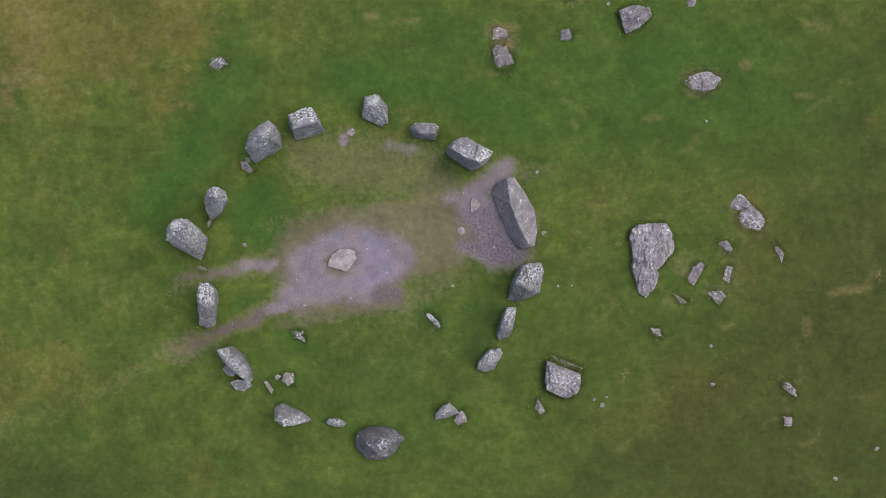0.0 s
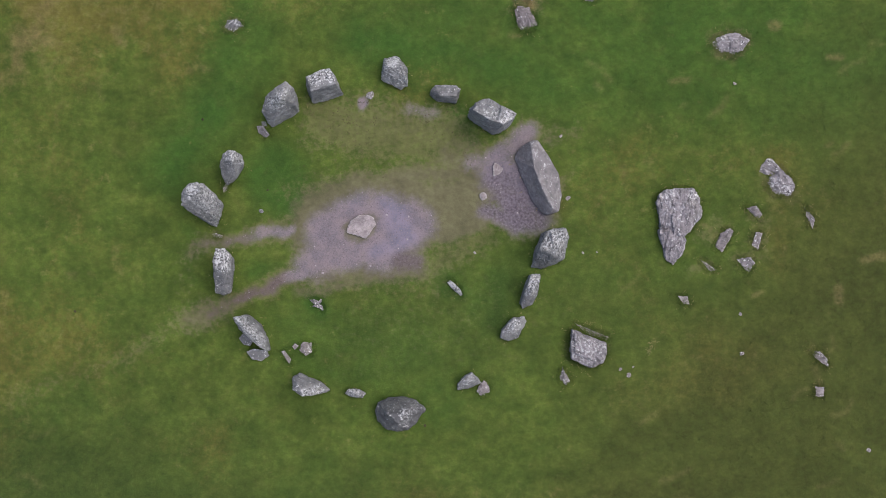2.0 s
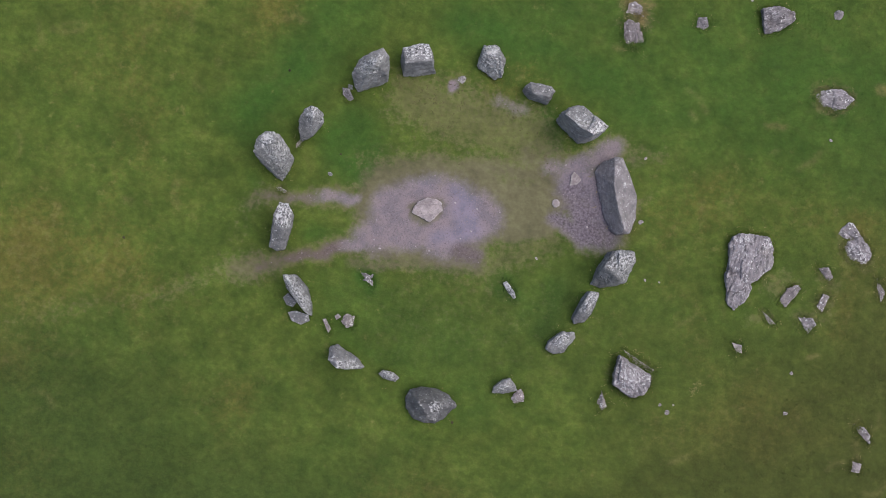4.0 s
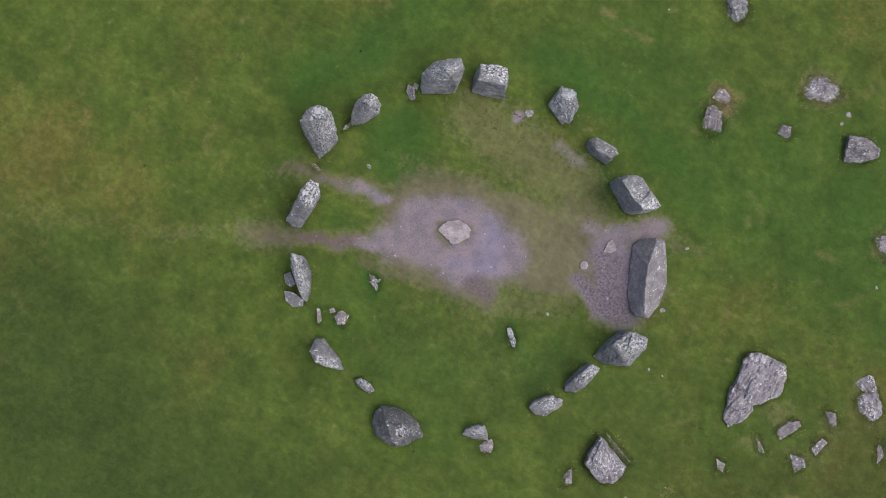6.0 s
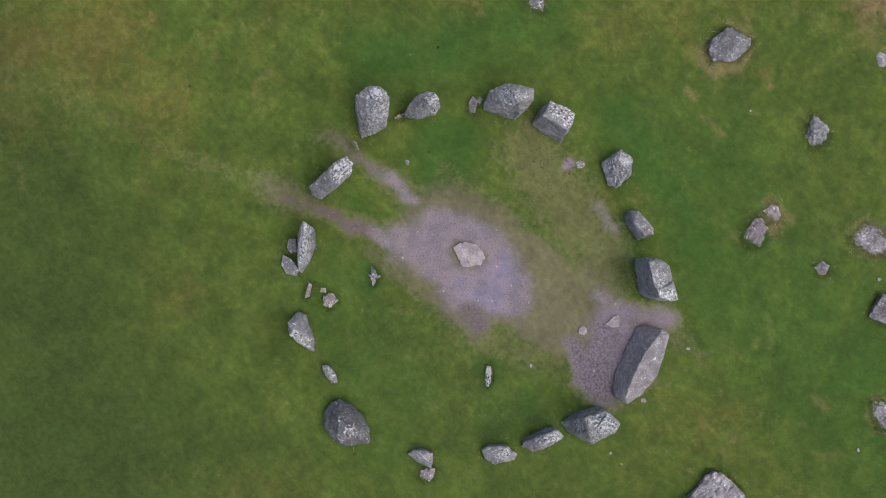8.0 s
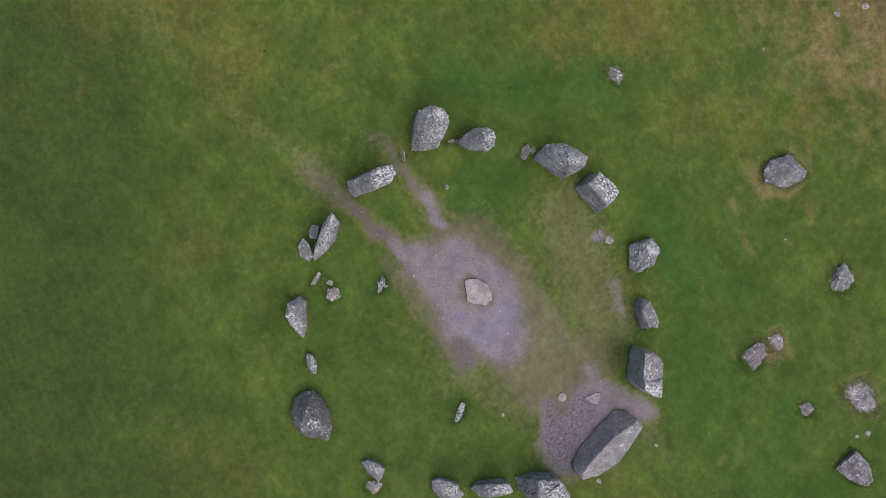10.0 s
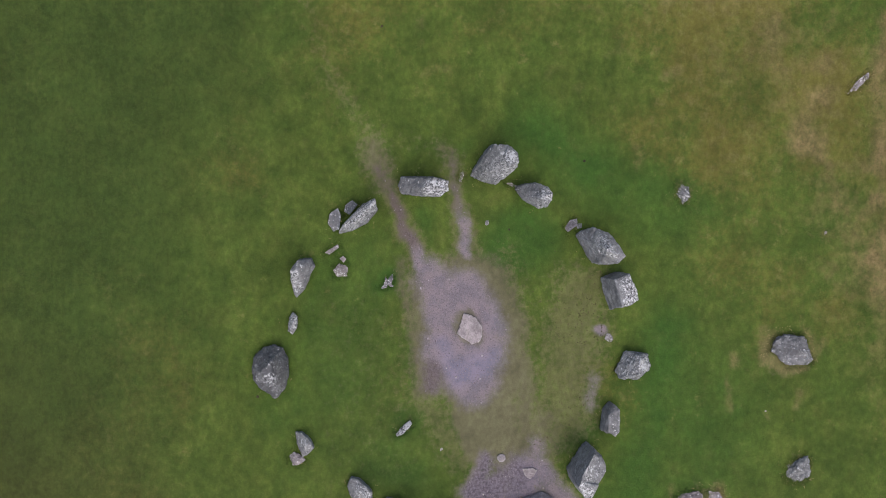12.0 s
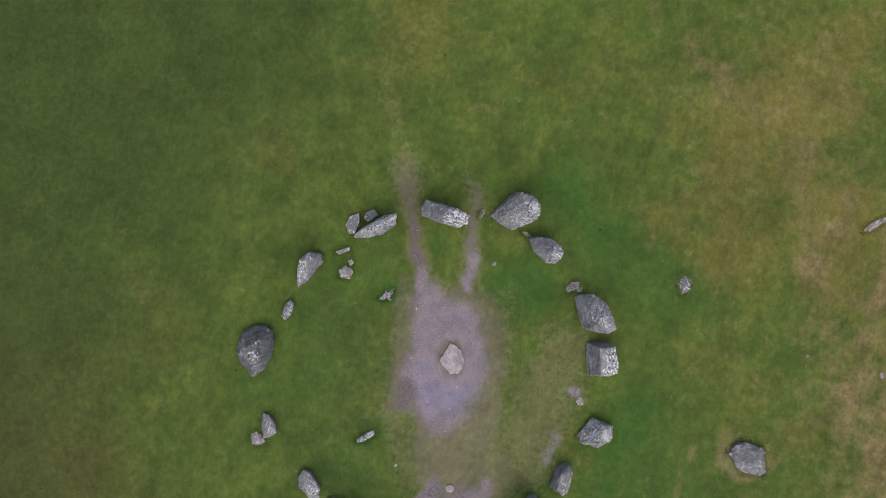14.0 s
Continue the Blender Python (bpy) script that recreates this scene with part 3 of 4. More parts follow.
    return tagged(ob, label, category, group)


rock("standing_stone", "tall fractured grey portal stone, crusted with white lichen, in grass", "standing stone", "stones of the circle", fractured, -5.89, 1.53, (0.93, -0.08, 0), 0.03, 0.03,
     [(-0.28, 0.44, 1.48), (0.07, 0.45, 1.3), (0.3, 0.24, 0.99), (0.48, -0.02, 0.54), (0.35, -0.43, 0.27), (0.26, -0.61, 0.05), (-0.18, -0.37, 0.63), (-0.49, -0.1, 1.35), (-0.45, 0.24, 1.44), (-0.08, 0.15, 1.62)],
     [(-0.19, 0.3, 0.12, 1.4), (-0.08, 0.24, 0.31, 1), (0.08, 0.09, 0.38, 0.8), (0.21, -0.15, 0.26, 0.5)],
     [[(-0.27, 0.46, 1.56), (-0.02, 0.44, 1.6), (0.07, 0.23, 1.7), (-0.15, 0.06, 1.7), (-0.39, 0.21, 1.56)]])
rock("standing_stone", "tapering grey standing stone with white lichen on its crown", "standing stone", "stones of the circle", fractured, -5.12, 2.55, (0.8, -0.1, -0.02), 0.022, 0.03,
     [(-0.04, 0.35, 1.25), (0.14, 0.34, 1.2), (0.29, 0.24, 1.1), (0.33, 0.04, 0.9), (0.12, -0.28, 0.7), (-0.17, -0.51, 0.4), (-0.23, -0.42, 0.5), (-0.31, -0.04, 0.9), (-0.2, 0.26, 1.1), (0.07, 0.05, 1.3)],
     [(-0.01, 0.25, 0.24, 1), (0.27, 0.11, 0.17, 0.9), (0.07, -0.05, 0.24, 0.5)])
rock("standing_stone", "tall narrow portal stone, lichened top and bare grey shoulder", "standing stone", "stones of the circle", slate, -5.32, -0.35, (0.92, -0.1, 0), 0.025, 0.03,
     [(-0.12, 0.59, 1.49), (0.11, 0.58, 1.49), (0.27, 0.38, 1.36), (0.23, -0.08, 1.1), (0.18, -0.5, 0.68), (-0.02, -0.62, 0.59), (-0.23, -0.53, 0.68), (-0.21, -0.04, 1.19), (-0.21, 0.25, 1.4), (0.03, -0.02, 1.36)],
     [(-0.08, 0.27, 0.1, 1.3), (0.03, 0.46, 0.28, 1), (0.06, 0.15, 0.24, 0.9)])
rock("standing_stone", "broad grey standing stone with a pointed lichen-spotted top", "standing stone", "stones of the circle", slate, -3.84, 4.21, (0.95, 0, 0), 0.03, 0.03,
     [(0.24, 0.49, 1.7), (0.4, 0.35, 1.5), (0.47, -0.05, 0.9), (0.35, -0.15, 0.5), (-0.29, -0.53, 0.15), (-0.38, -0.42, 0.4), (-0.46, -0.18, 0.9), (-0.35, 0.13, 1.3), (-0.07, 0.28, 1.55), (0.09, 0.02, 1.65)],
     [(-0.15, -0.04, 0.21, 0.7), (0.06, -0, 0.21, 0.7), (0.24, 0.22, 0.17, 0.4)])
rock("standing_stone", "blocky grey standing stone with lichened sloping top, smooth face", "standing stone", "stones of the circle", slate, -2.69, 4.76, (1, 0, 0), 0.02, 0.03,
     [(-0.43, 0.2, 0.9), (-0.04, 0.34, 1.1), (0.21, 0.37, 1.15), (0.35, 0.19, 1.1), (0.52, -0.13, 0.1), (0.02, -0.31, 0.1), (-0.3, -0.37, 0.1), (-0.43, -0.07, 0.5), (-0.28, -0.19, 1), (0.38, -0.02, 1.1)],
     [(-0.16, 0.21, 0.28, 1), (0.14, 0.27, 0.24, 1), (0.26, 0.11, 0.14, 0.8)])
rock("standing_stone", "rough dark squat standing stone with a pale bleached cap", "standing stone", "stones of the circle", fractured, -0.72, 5.21, (0.86, 0.02, 0), 0.032, 0.03,
     [(-0.27, 0.4, 0.25), (0.1, 0.44, 0.3), (0.35, 0.05, 0.5), (0.34, -0.35, 0.3), (0.16, -0.45, 0.1), (-0.36, -0.19, 0.2), (-0.31, 0.03, 0.55), (-0.22, 0.07, 0.8), (0.17, 0.03, 0.85)],
     [(-0.06, 0.24, 0.22, 1.6), (-0.18, -0.1, 0.24, 0.6), (0.2, -0.16, 0.21, 0.6)])
rock("standing_stone", "low smooth grey block set upright in worn grass", "standing stone", "stones of the circle", slate, 0.71, 4.59, (0.95, 0, 0), 0.02, 0.03,
     [(-0.47, 0.04, 0.5), (-0.32, 0.19, 0.7), (0.24, 0.19, 0.7), (0.36, 0.09, 0.65), (0.29, -0.22, 0.3), (-0.22, -0.14, 0.3), (-0.15, -0.09, 0.7), (0.24, -0.1, 0.65)])
rock("standing_stone", "large angular stone with dark smooth face, speckled lichened top", "standing stone", "stones of the circle", slate, 1.87, 3.87, (0.97, 0, 0), 0.025, 0.03,
     [(-0.56, 0.15, 1.3), (-0.39, 0.32, 1.4), (-0.1, 0.41, 1.4), (0.29, 0.2, 1.5), (0.36, 0.08, 1.55), (0.63, -0.12, 1.5), (0.38, -0.3, 1), (0.13, -0.37, 0.05), (-0.46, 0.03, 0.2), (-0.48, 0.07, 1.6), (-0.11, -0.16, 1.75), (0.3, -0.34, 1.75)],
     [(-0.31, 0.12, 0.17, 0.4), (-0.02, -0.02, 0.31, 0.55), (0.28, -0.2, 0.17, 0.6), (0.5, -0.12, 0.22, 1.12)],
     [[(0.27, 0.19, 1.65), (0.66, 0, 1.58), (0.63, -0.14, 1.52), (0.33, -0.36, 1.5), (0.17, -0.17, 1.72), (0.31, 0.05, 1.75)]])
rock("recumbent_stone", "long low recumbent slab with ridged grey top, beside worn gravel", "recumbent stone", "stones of the circle", mauve, 3.26, 2.27, (0.97, 0, 0), 0.014, 0.03,
     [(-0.05, 0.98, 0.65), (-0.27, 0.98, 0.55), (-0.53, 0.81, 0.1), (-0.63, 0.56, 0.05), (-0.45, 0.11, 0.05), (-0.17, -0.57, 0.05), (0.06, -0.92, 0.1), (0.23, -0.99, 0.35), (0.5, -0.91, 0.5), (0.63, -0.51, 0.4), (0.52, 0.12, 0.4), (0.18, 0.71, 0.5), (-0.22, 0.69, 0.75), (-0.15, 0.17, 0.8), (0.05, -0.34, 0.78), (0.34, -0.85, 0.65)],
     [(-0.2, 0.6, 0.15, 0.45), (0.12, 0.3, 0.06, 1.3), (0.3, -0.78, 0.15, 0.5), (0.54, -0.6, 0.1, 0.4), (-0.15, 0.89, 0.12, 0.45)], streaks=0.4)
rock("standing_stone", "rugged faceted standing stone covered with pale lichen", "standing stone", "stones of the circle", fractured, 3.54, 0.3, (0.95, 0, 0), 0.02, 0.03,
     [(-0.18, 0.43, 0.9), (0, 0.52, 1), (0.37, 0.53, 1), (0.46, 0.25, 0.9), (0.38, -0.28, 0.5), (0.15, -0.42, 0.3), (-0.21, -0.55, 0.1), (-0.46, -0.47, 0.1), (-0.39, -0.03, 0.3), (-0.33, -0.04, 1.05), (0.04, -0.22, 1.1), (0.16, 0.26, 1.15)],
     [(0.17, 0.34, 0.34, 1), (0.29, -0.02, 0.31, 1), (-0.12, 0.12, 0.24, 0.7)],
     [[(-0.06, 0.44, 1.15), (0.34, 0.48, 1.12), (0.37, 0.19, 1.1), (0, 0.07, 1.2)], [(-0.18, 0.08, 1.12), (0.16, 0.05, 1.15), (0.25, -0.24, 0.85), (-0.07, -0.27, 0.95)]])
rock("standing_stone", "thin slab-like standing stone with lichened edge, in grass", "standing stone", "stones of the circle", slate, 3.02, -0.85, (0.95, 0, 0), 0.02, 0.03,
     [(-0.02, 0.42, 0.85), (0.21, 0.44, 0.85), (0.23, 0.32, 0.8), (0.15, -0.13, 0.5), (0.05, -0.36, 0.35), (-0.22, -0.48, 0.3), (-0.29, -0.34, 0.35), (-0.15, 0.11, 0.75), (-0, -0.02, 0.8)],
     [(0.07, 0.29, 0.28, 0.9), (-0.02, -0.01, 0.21, 0.8)])
rock("standing_stone", "low grey lozenge-shaped standing stone with lichen spots", "standing stone", "stones of the circle", slate, 2.53, -1.86, (0.92, 0, 0), 0.02, 0.03,
     [(-0.34, -0.28, 0.28), (-0.31, -0.07, 0.35), (-0.01, 0.27, 0.48), (0.29, 0.28, 0.44), (0.34, 0.16, 0.38), (0.15, -0.25, 0.22), (-0.1, -0.37, 0.2), (0, 0, 0.55)],
     [(-0, 0.03, 0.28, 0.6)])
rock("standing_stone", "low wedge-shaped stone with pale sloping face, in grass", "standing stone", "stones of the circle", slate, 1.3, -3.36, (0.97, 0, 0), 0.02, 0.03,
     [(-0.3, -0.21, 0.15), (-0.28, -0.03, 0.35), (-0.17, 0.1, 0.42), (-0.06, 0.18, 0.45), (0.08, 0.25, 0.42), (0.24, 0.1, 0.3), (0.35, -0.03, 0.12), (0.17, -0.08, 0.22), (-0.07, -0.18, 0.2), (-0.02, 0.05, 0.52)],
     [(-0.07, 0.08, 0.21, 0.5)])
rock("small_rock", "small pale split rock beside a wedge-shaped stone", "rock", "small stones inside the circle", pale, 1.72, -3.55, (0.95, 0, 0), 0.04, 0.025,
     [(-0.19, -0.05, 0.15), (-0, 0.24, 0.15), (0.13, 0.1, 0.15), (0.15, -0.08, 0.1), (-0.05, -0.22, 0.1), (-0.04, 0.01, 0.25)])
rock("standing_stone", "large dark grey humped standing stone with pointed end", "standing stone", "stones of the circle", darkstone, -0.57, -4.24, (0.93, 0, 0), 0.03, 0.03,
     [(-0.67, 0.1, 0.3), (-0.62, -0.12, 0.3), (-0.4, -0.36, 0.35), (-0.08, -0.44, 0.35), (0.2, -0.4, 0.35), (0.42, -0.2, 0.35), (0.66, 0.14, 0.3), (0.38, 0.41, 0.4), (0, 0.51, 0.4), (-0.34, 0.47, 0.4), (-0.6, 0.34, 0.35), (-0.32, 0.08, 1.0), (0.14, 0.1, 0.95), (-0.08, -0.14, 0.95), (0.3, 0.02, 0.75)],
     [(0.15, 0.07, 0.21, 1), (0.11, -0.2, 0.17, 0.6), (0.4, 0.17, 0.17, 0.6)])
rock("standing_stone", "small dark pointed stone stub with white lichen, in grass", "standing stone", "stones of the circle", slate, -1.8, -3.65, (0.9, 0, 0), 0.03, 0.03,
     [(-0.28, 0, 0.2), (-0.17, 0.11, 0.3), (0.11, 0.09, 0.3), (0.26, -0.01, 0.22), (0.18, -0.12, 0.18), (-0.13, -0.1, 0.2), (-0.02, 0.01, 0.42)],
     [(-0.04, -0.01, 0.21, 1)])
rock("standing_stone", "wedge-shaped bluish grey standing stone narrowing to a tip", "standing stone", "stones of the circle", slate, -3.07, -3.44, (0.92, -0.05, 0), 0.02, 0.03,
     [(-0.12, -0.23, 1.05), (-0.36, -0.07, 1.05), (-0.39, 0.26, 0.7), (-0.21, 0.35, 0.6), (0.29, 0.12, 0.5), (0.59, -0.09, 0.5), (0.51, -0.18, 0.5), (0.05, -0.22, 0.95), (-0.11, -0.05, 1.2), (-0.21, 0.08, 1.1)],
     [(-0, -0.13, 0.17, 0.8), (0.27, -0.1, 0.21, 0.8)])
rock("standing_stone", "long narrow leaning standing stone with bright lichen patches", "standing stone", "stones of the circle", fractured, -4.5, -1.98, (0.95, 0, 0), 0.02, 0.03,
     [(0.3, -0.48, 0.7), (0.09, -0.33, 0.95), (-0.35, 0.1, 1.2), (-0.5, 0.4, 1.3), (-0.25, 0.5, 1.2), (0.1, 0.2, 0.8), (0.29, -0.14, 0.7), (0.38, -0.49, 0.5), (-0.27, 0.26, 1.4), (0.1, -0.12, 1.1)],
     [(0.14, -0.19, 0.21, 0.9), (-0.08, 0.05, 0.21, 0.9), (-0.34, 0.32, 0.28, 1)])
rock("stone_slab", "flat plain grey stone slab propped behind a standing stone", "stone slab", "stones of the circle", slate, -4.53, -2.62, (0.95, 0, 0), 0.012, 0.03,
     [(-0.24, 0.11, 0.2), (-0.05, 0.17, 0.22), (0.3, 0.14, 0.2), (0.34, 0.0, 0.16), (0.13, -0.14, 0.1), (-0.1, -0.09, 0.12)])
rock("stone_slab", "small plain grey stone slab leaning on a standing stone", "stone slab", "stones of the circle", slate, -4.8, -2.19, (0.95, 0, 0), 0.012, 0.03,
     [(-0.17, 0.05, 0.25), (-0.07, 0.18, 0.25), (0.18, -0.02, 0.2), (0.1, -0.15, 0.16), (-0.06, -0.11, 0.18)])
rock("stone_sliver", "thin pale stone sliver lying in short grass", "rock", "small stones inside the circle", pale, -3.7, -2.65, (0.95, 0, 0), 0.01, 0.03,
     [(0.07, -0.19, 0.08), (-0.13, 0.12, 0.1), (-0.06, 0.17, 0.1), (0.12, -0.08, 0.06)])
rock("small_rock", "small pale rounded rock in the grass", "rock", "small stones inside the circle", pale, -3.17, -2.43, (0.9, 0, 0), 0.04, 0.025,
     [(0.01, -0.19, 0.12), (-0.18, -0.04, 0.15), (-0.09, 0.17, 0.15), (0.13, 0.14, 0.1), (0.16, -0.08, 0.1), (-0.02, -0.01, 0.22)])
rock("pebble", "pale pebble beside a small rock in grass", "pebble", "small stones inside the circle", pale, -3.47, -2.37, (0.9, 0, 0), 0.01, 0.03,
     [(-0.01, -0.08, 0.06), (-0.06, -0, 0.08), (-0, 0.07, 0.08), (0.09, 0.01, 0.06)])
rock("small_rock", "small grey rock at the foot of a standing stone", "rock", "small stones inside the circle", craggy, -4.38, 3.59, (0.95, 0, 0), 0.03, 0.03,
     [(-0.16, 0.13, 0.2), (0, 0.12, 0.25), (0.18, -0.1, 0.2), (0.07, -0.16, 0.1), (-0.11, -0.02, 0.15)])
rock("flat_stone", "flat pale mauve stone slab lying on gravel", "flat stone", "small stones inside the circle", buff, -1.64, 0.93, (1, 0, 0), 0.02, 0.022,
     [(-0.4, -0.04, 0.08), (-0.32, 0.14, 0.09), (-0.05, 0.31, 0.09), (0.17, 0.32, 0.08), (0.31, 0.26, 0.08), (0.4, 0.04, 0.08), (0.1, -0.31, 0.07), (-0.02, -0.27, 0.07), (-0.4, -0.16, 0.08)])
rock("flat_stone", "triangular pale flat stone set flush in gravel", "flat stone", "small stones inside the circle", buff, 2.13, 2.53, (1, 0, 0), 0.004, 0.03,
     [(-0.1, -0.18, 0.02), (-0.11, 0.08, 0.03), (-0.06, 0.18, 0.03), (0.05, 0.12, 0.03), (0.16, 0.01, 0.03), (0.08, -0.1, 0.02), (0.02, -0.12, 0.02)])
rock("pebble", "rounded pale stone lying on gravel", "pebble", "small stones inside the circle", buff, 1.74, 1.78, (0.95, 0, 0), 0.01, 0.03,
     [(-0.09, 0.05, 0.05), (-0.05, 0.09, 0.06), (0.02, 0.1, 0.07), (0.08, 0.04, 0.07), (0.09, -0.04, 0.06), (0.04, -0.09, 0.05), (-0.03, -0.1, 0.05), (-0.09, -0.04, 0.05), (0, 0, 0.09)])
rock("stone_sliver", "narrow upright stone sliver with lichen, in grass", "rock", "small stones inside the circle", fractured, 0.95, -0.78, (0.95, 0, 0), 0.025, 0.02,
     [(-0.22, 0.16, 0.2), (-0.14, 0.21, 0.24), (0.1, 0.0, 0.24), (0.2, -0.16, 0.16), (0.13, -0.2, 0.12), (-0.08, -0.02, 0.14)],
     [(-0.1, 0.13, 0.2, 1.2), (0.08, -0.08, 0.2, 1.1)])
rock("fallen_slab", "large fallen craggy grey slab lying in the grass", "stone slab", "fallen stones beyond the circle", craggy, 7.16, 1.4, (0.97, 0, 0), 0.035, 0.03,
     [(-0.6, 0.23, 0.28), (-0.54, 0.39, 0.3), (-0.34, 0.55, 0.3), (0.44, 0.58, 0.22), (0.61, 0.35, 0.22), (0.66, -0.13, 0.22), (0.38, -0.57, 0.22), (0.07, -0.79, 0.24), (-0.45, -0.57, 0.25), (-0.12, 0.08, 0.46), (0.19, -0.11, 0.44)],
     [(-0.21, 0.39, 0.28, 0.5), (0.39, 0.39, 0.21, 0.6)],
     [[(-0.52, -0.57, 0.3), (0.09, -0.5, 0.3), (0.22, -0.89, 0.22), (0.12, -1.2, 0.18), (-0.14, -1.56, 0.12), (-0.36, -1.44, 0.14), (-0.47, -1.04, 0.22), (-0.2, -0.85, 0.34)], [(-0.25, -0.13, 0.45), (0.15, 0.08, 0.44), (0.3, -0.27, 0.39), (0.17, -0.71, 0.32), (-0.18, -0.75, 0.36)]], 1.6)
rock("outcrop", "low craggy lichened rock outcrop in grass", "rock", "fallen stones beyond the circle", craggy, 10.08, 2.15, (0.97, 0, 0), 0.032, 0.03,
     [(-0.19, 0.28, 0.12), (-0.06, 0.5, 0.14), (0.36, 0.06, 0.12), (0.41, -0.17, 0.12), (0.26, -0.36, 0.1), (-0.1, -0.28, 0.1), (-0.4, -0.08, 0.06), (-0.32, 0.07, 0.1), (0.02, -0, 0.24)],
     [(-0.24, 0.61, 0.17, 0.6), (0.16, -0.17, 0.24, 0.6)],
     [[(-0.61, 0.28, 0.06), (-0.53, 0.47, 0.12), (-0.38, 0.7, 0.16), (-0.22, 0.71, 0.15), (-0.04, 0.47, 0.16), (-0.11, 0.21, 0.14), (-0.38, 0.3, 0.12)]])
rock("small_rock", "small pale angular rock in dry grass", "rock", "fallen stones beyond the circle", pale, 9.37, 1.33, (0.95, 0, 0), 0.026, 0.025,
     [(-0.26, 0.11, 0.1), (0.01, 0.16, 0.12), (0.18, -0.05, 0.1), (0.1, -0.21, 0.06), (-0.03, -0.01, 0.15)])
rock("stone_sliver", "narrow curved stone sliver sunk in grass", "rock", "fallen stones beyond the circle", pale, 10.91, 1.19, (0.95, 0, 0), 0.026, 0.025,
     [(-0.14, 0.31, 0.05), (0.13, -0.02, 0.12), (0.08, -0.32, 0.08), (-0.08, 0.04, 0.1)])
rock("small_rock", "oblong mauve-grey stone block in dry grass", "rock", "fallen stones beyond the circle", pale, 8.49, 0.6, (0.95, 0, 0), 0.026, 0.025,
     [(-0.11, 0.14, 0.15), (0.15, 0.28, 0.18), (0.25, 0.19, 0.18), (-0.08, -0.36, 0.1), (-0.24, -0.24, 0.1)])
rock("small_rock", "short oblong grey stone in grass", "rock", "fallen stones beyond the circle", pale, 9.4, 0.55, (0.95, 0, 0), 0.026, 0.025,
     [(-0.03, 0.21, 0.14), (0.15, 0.19, 0.15), (0.03, -0.27, 0.08), (-0.14, -0.13, 0.1)])
rock("small_rock", "rough weathered little rock in grass", "rock", "fallen stones beyond the circle", craggy, 9.09, -0.12, (0.95, 0, 0), 0.03, 0.03,
     [(-0.27, 0.13, 0.1), (0.11, 0.18, 0.12), (0.23, 0.02, 0.1), (0.06, -0.25, 0.06), (-0.11, -0.06, 0.1)])
rock("stone_sliver", "pale stone edge almost buried in turf", "rock", "fallen stones beyond the circle", pale, 8.02, -0.17, (0.95, 0, 0), 0.01, 0.03,
     [(-0.22, 0.18, 0.04), (0.23, -0.12, 0.06), (0.05, -0.14, 0.05), (-0.06, 0.09, 0.06)])
rock("boulder", "broad fallen boulder covered with white lichen", "boulder", "fallen stones beyond the circle", craggy, 4.59, -2.46, (0.96, 0, 0), 0.028, 0.03,
     [(-0.43, 0.52, 0.45), (-0.14, 0.41, 0.45), (0.51, 0.17, 0.4), (0.52, -0.1, 0.35), (0.41, -0.36, 0.3), (0.12, -0.54, 0.25), (-0.45, -0.28, 0.35), (-0.48, 0.17, 0.45), (-0.05, 0.05, 0.55)],
     [(-0.17, -0.02, 0.45, 0.55), (0.23, 0.04, 0.28, 0.4)],
     [[(-0.41, 0.44, 0.55), (0.06, 0.25, 0.55), (0.1, -0.31, 0.45), (-0.38, -0.14, 0.5)]])
rock("stone_sliver", "long thin stone edge behind a boulder", "rock", "fallen stones beyond the circle", pale, 4.83, -2.06, (0.97, 0, 0), 0.012, 0.03,
     [(-0.53, 0.29, 0.03), (0.38, -0.08, 0.03), (0.36, -0.18, 0.02), (-0.19, -0.02, 0.02)])
rock("small_rock", "pale pointed little rock beside a boulder", "rock", "fallen stones beyond the circle", pale, 3.97, -3.25, (0.95, 0, 0), 0.026, 0.025,
     [(-0.06, 0.3, 0.12), (0.15, -0.08, 0.1), (0.04, -0.25, 0.06), (-0.12, -0.02, 0.1), (-0, 0.03, 0.2)])
rock("small_rock", "small grey rock alone in grass", "rock", "fallen stones beyond the circle", pale, 7.35, -1.13, (0.95, 0, 0), 0.026, 0.025,
     [(-0.17, 0.11, 0.08), (0.07, 0.1, 0.1), (0.12, -0.1, 0.06), (-0.02, -0.1, 0.06)])
rock("small_rock", "flat mauve-grey oblong rock in dry grass", "rock", "fallen stones beyond the circle", pale, 2.92, 6.78, (0.98, 0, 0), 0.026, 0.025,
     [(-0.04, -0.38, 0.04), (-0.16, -0.21, 0.08), (-0.29, 0.26, 0.12), (-0.19, 0.34, 0.12), (0.12, 0.33, 0.1), (0.35, -0.12, 0.08), (0.29, -0.27, 0.05), (-0.02, 0.06, 0.15)])
rock("small_rock", "small flat rock ringed by rusty dead grass", "rock", "fallen stones beyond the circle", pale, 2.89, 7.5, (0.98, 0, 0), 0.026, 0.025,
     [(-0.22, -0.16, 0.05), (-0.22, 0.08, 0.1), (-0.08, 0.16, 0.1), (0.2, 0.08, 0.08), (0.27, -0.18, 0.05)])
rock("small_rock", "small rounded bluish grey rock in grass", "rock", "fallen stones beyond the circle", craggy, 4.79, 7.45, (0.92, 0, 0), 0.025, 0.025,
     [(-0.15, 0.12, 0.12), (0.07, 0.18, 0.14), (0.16, -0.04, 0.12), (0.04, -0.16, 0.08), (-0.14, -0.12, 0.1), (-0.01, 0.01, 0.2)])
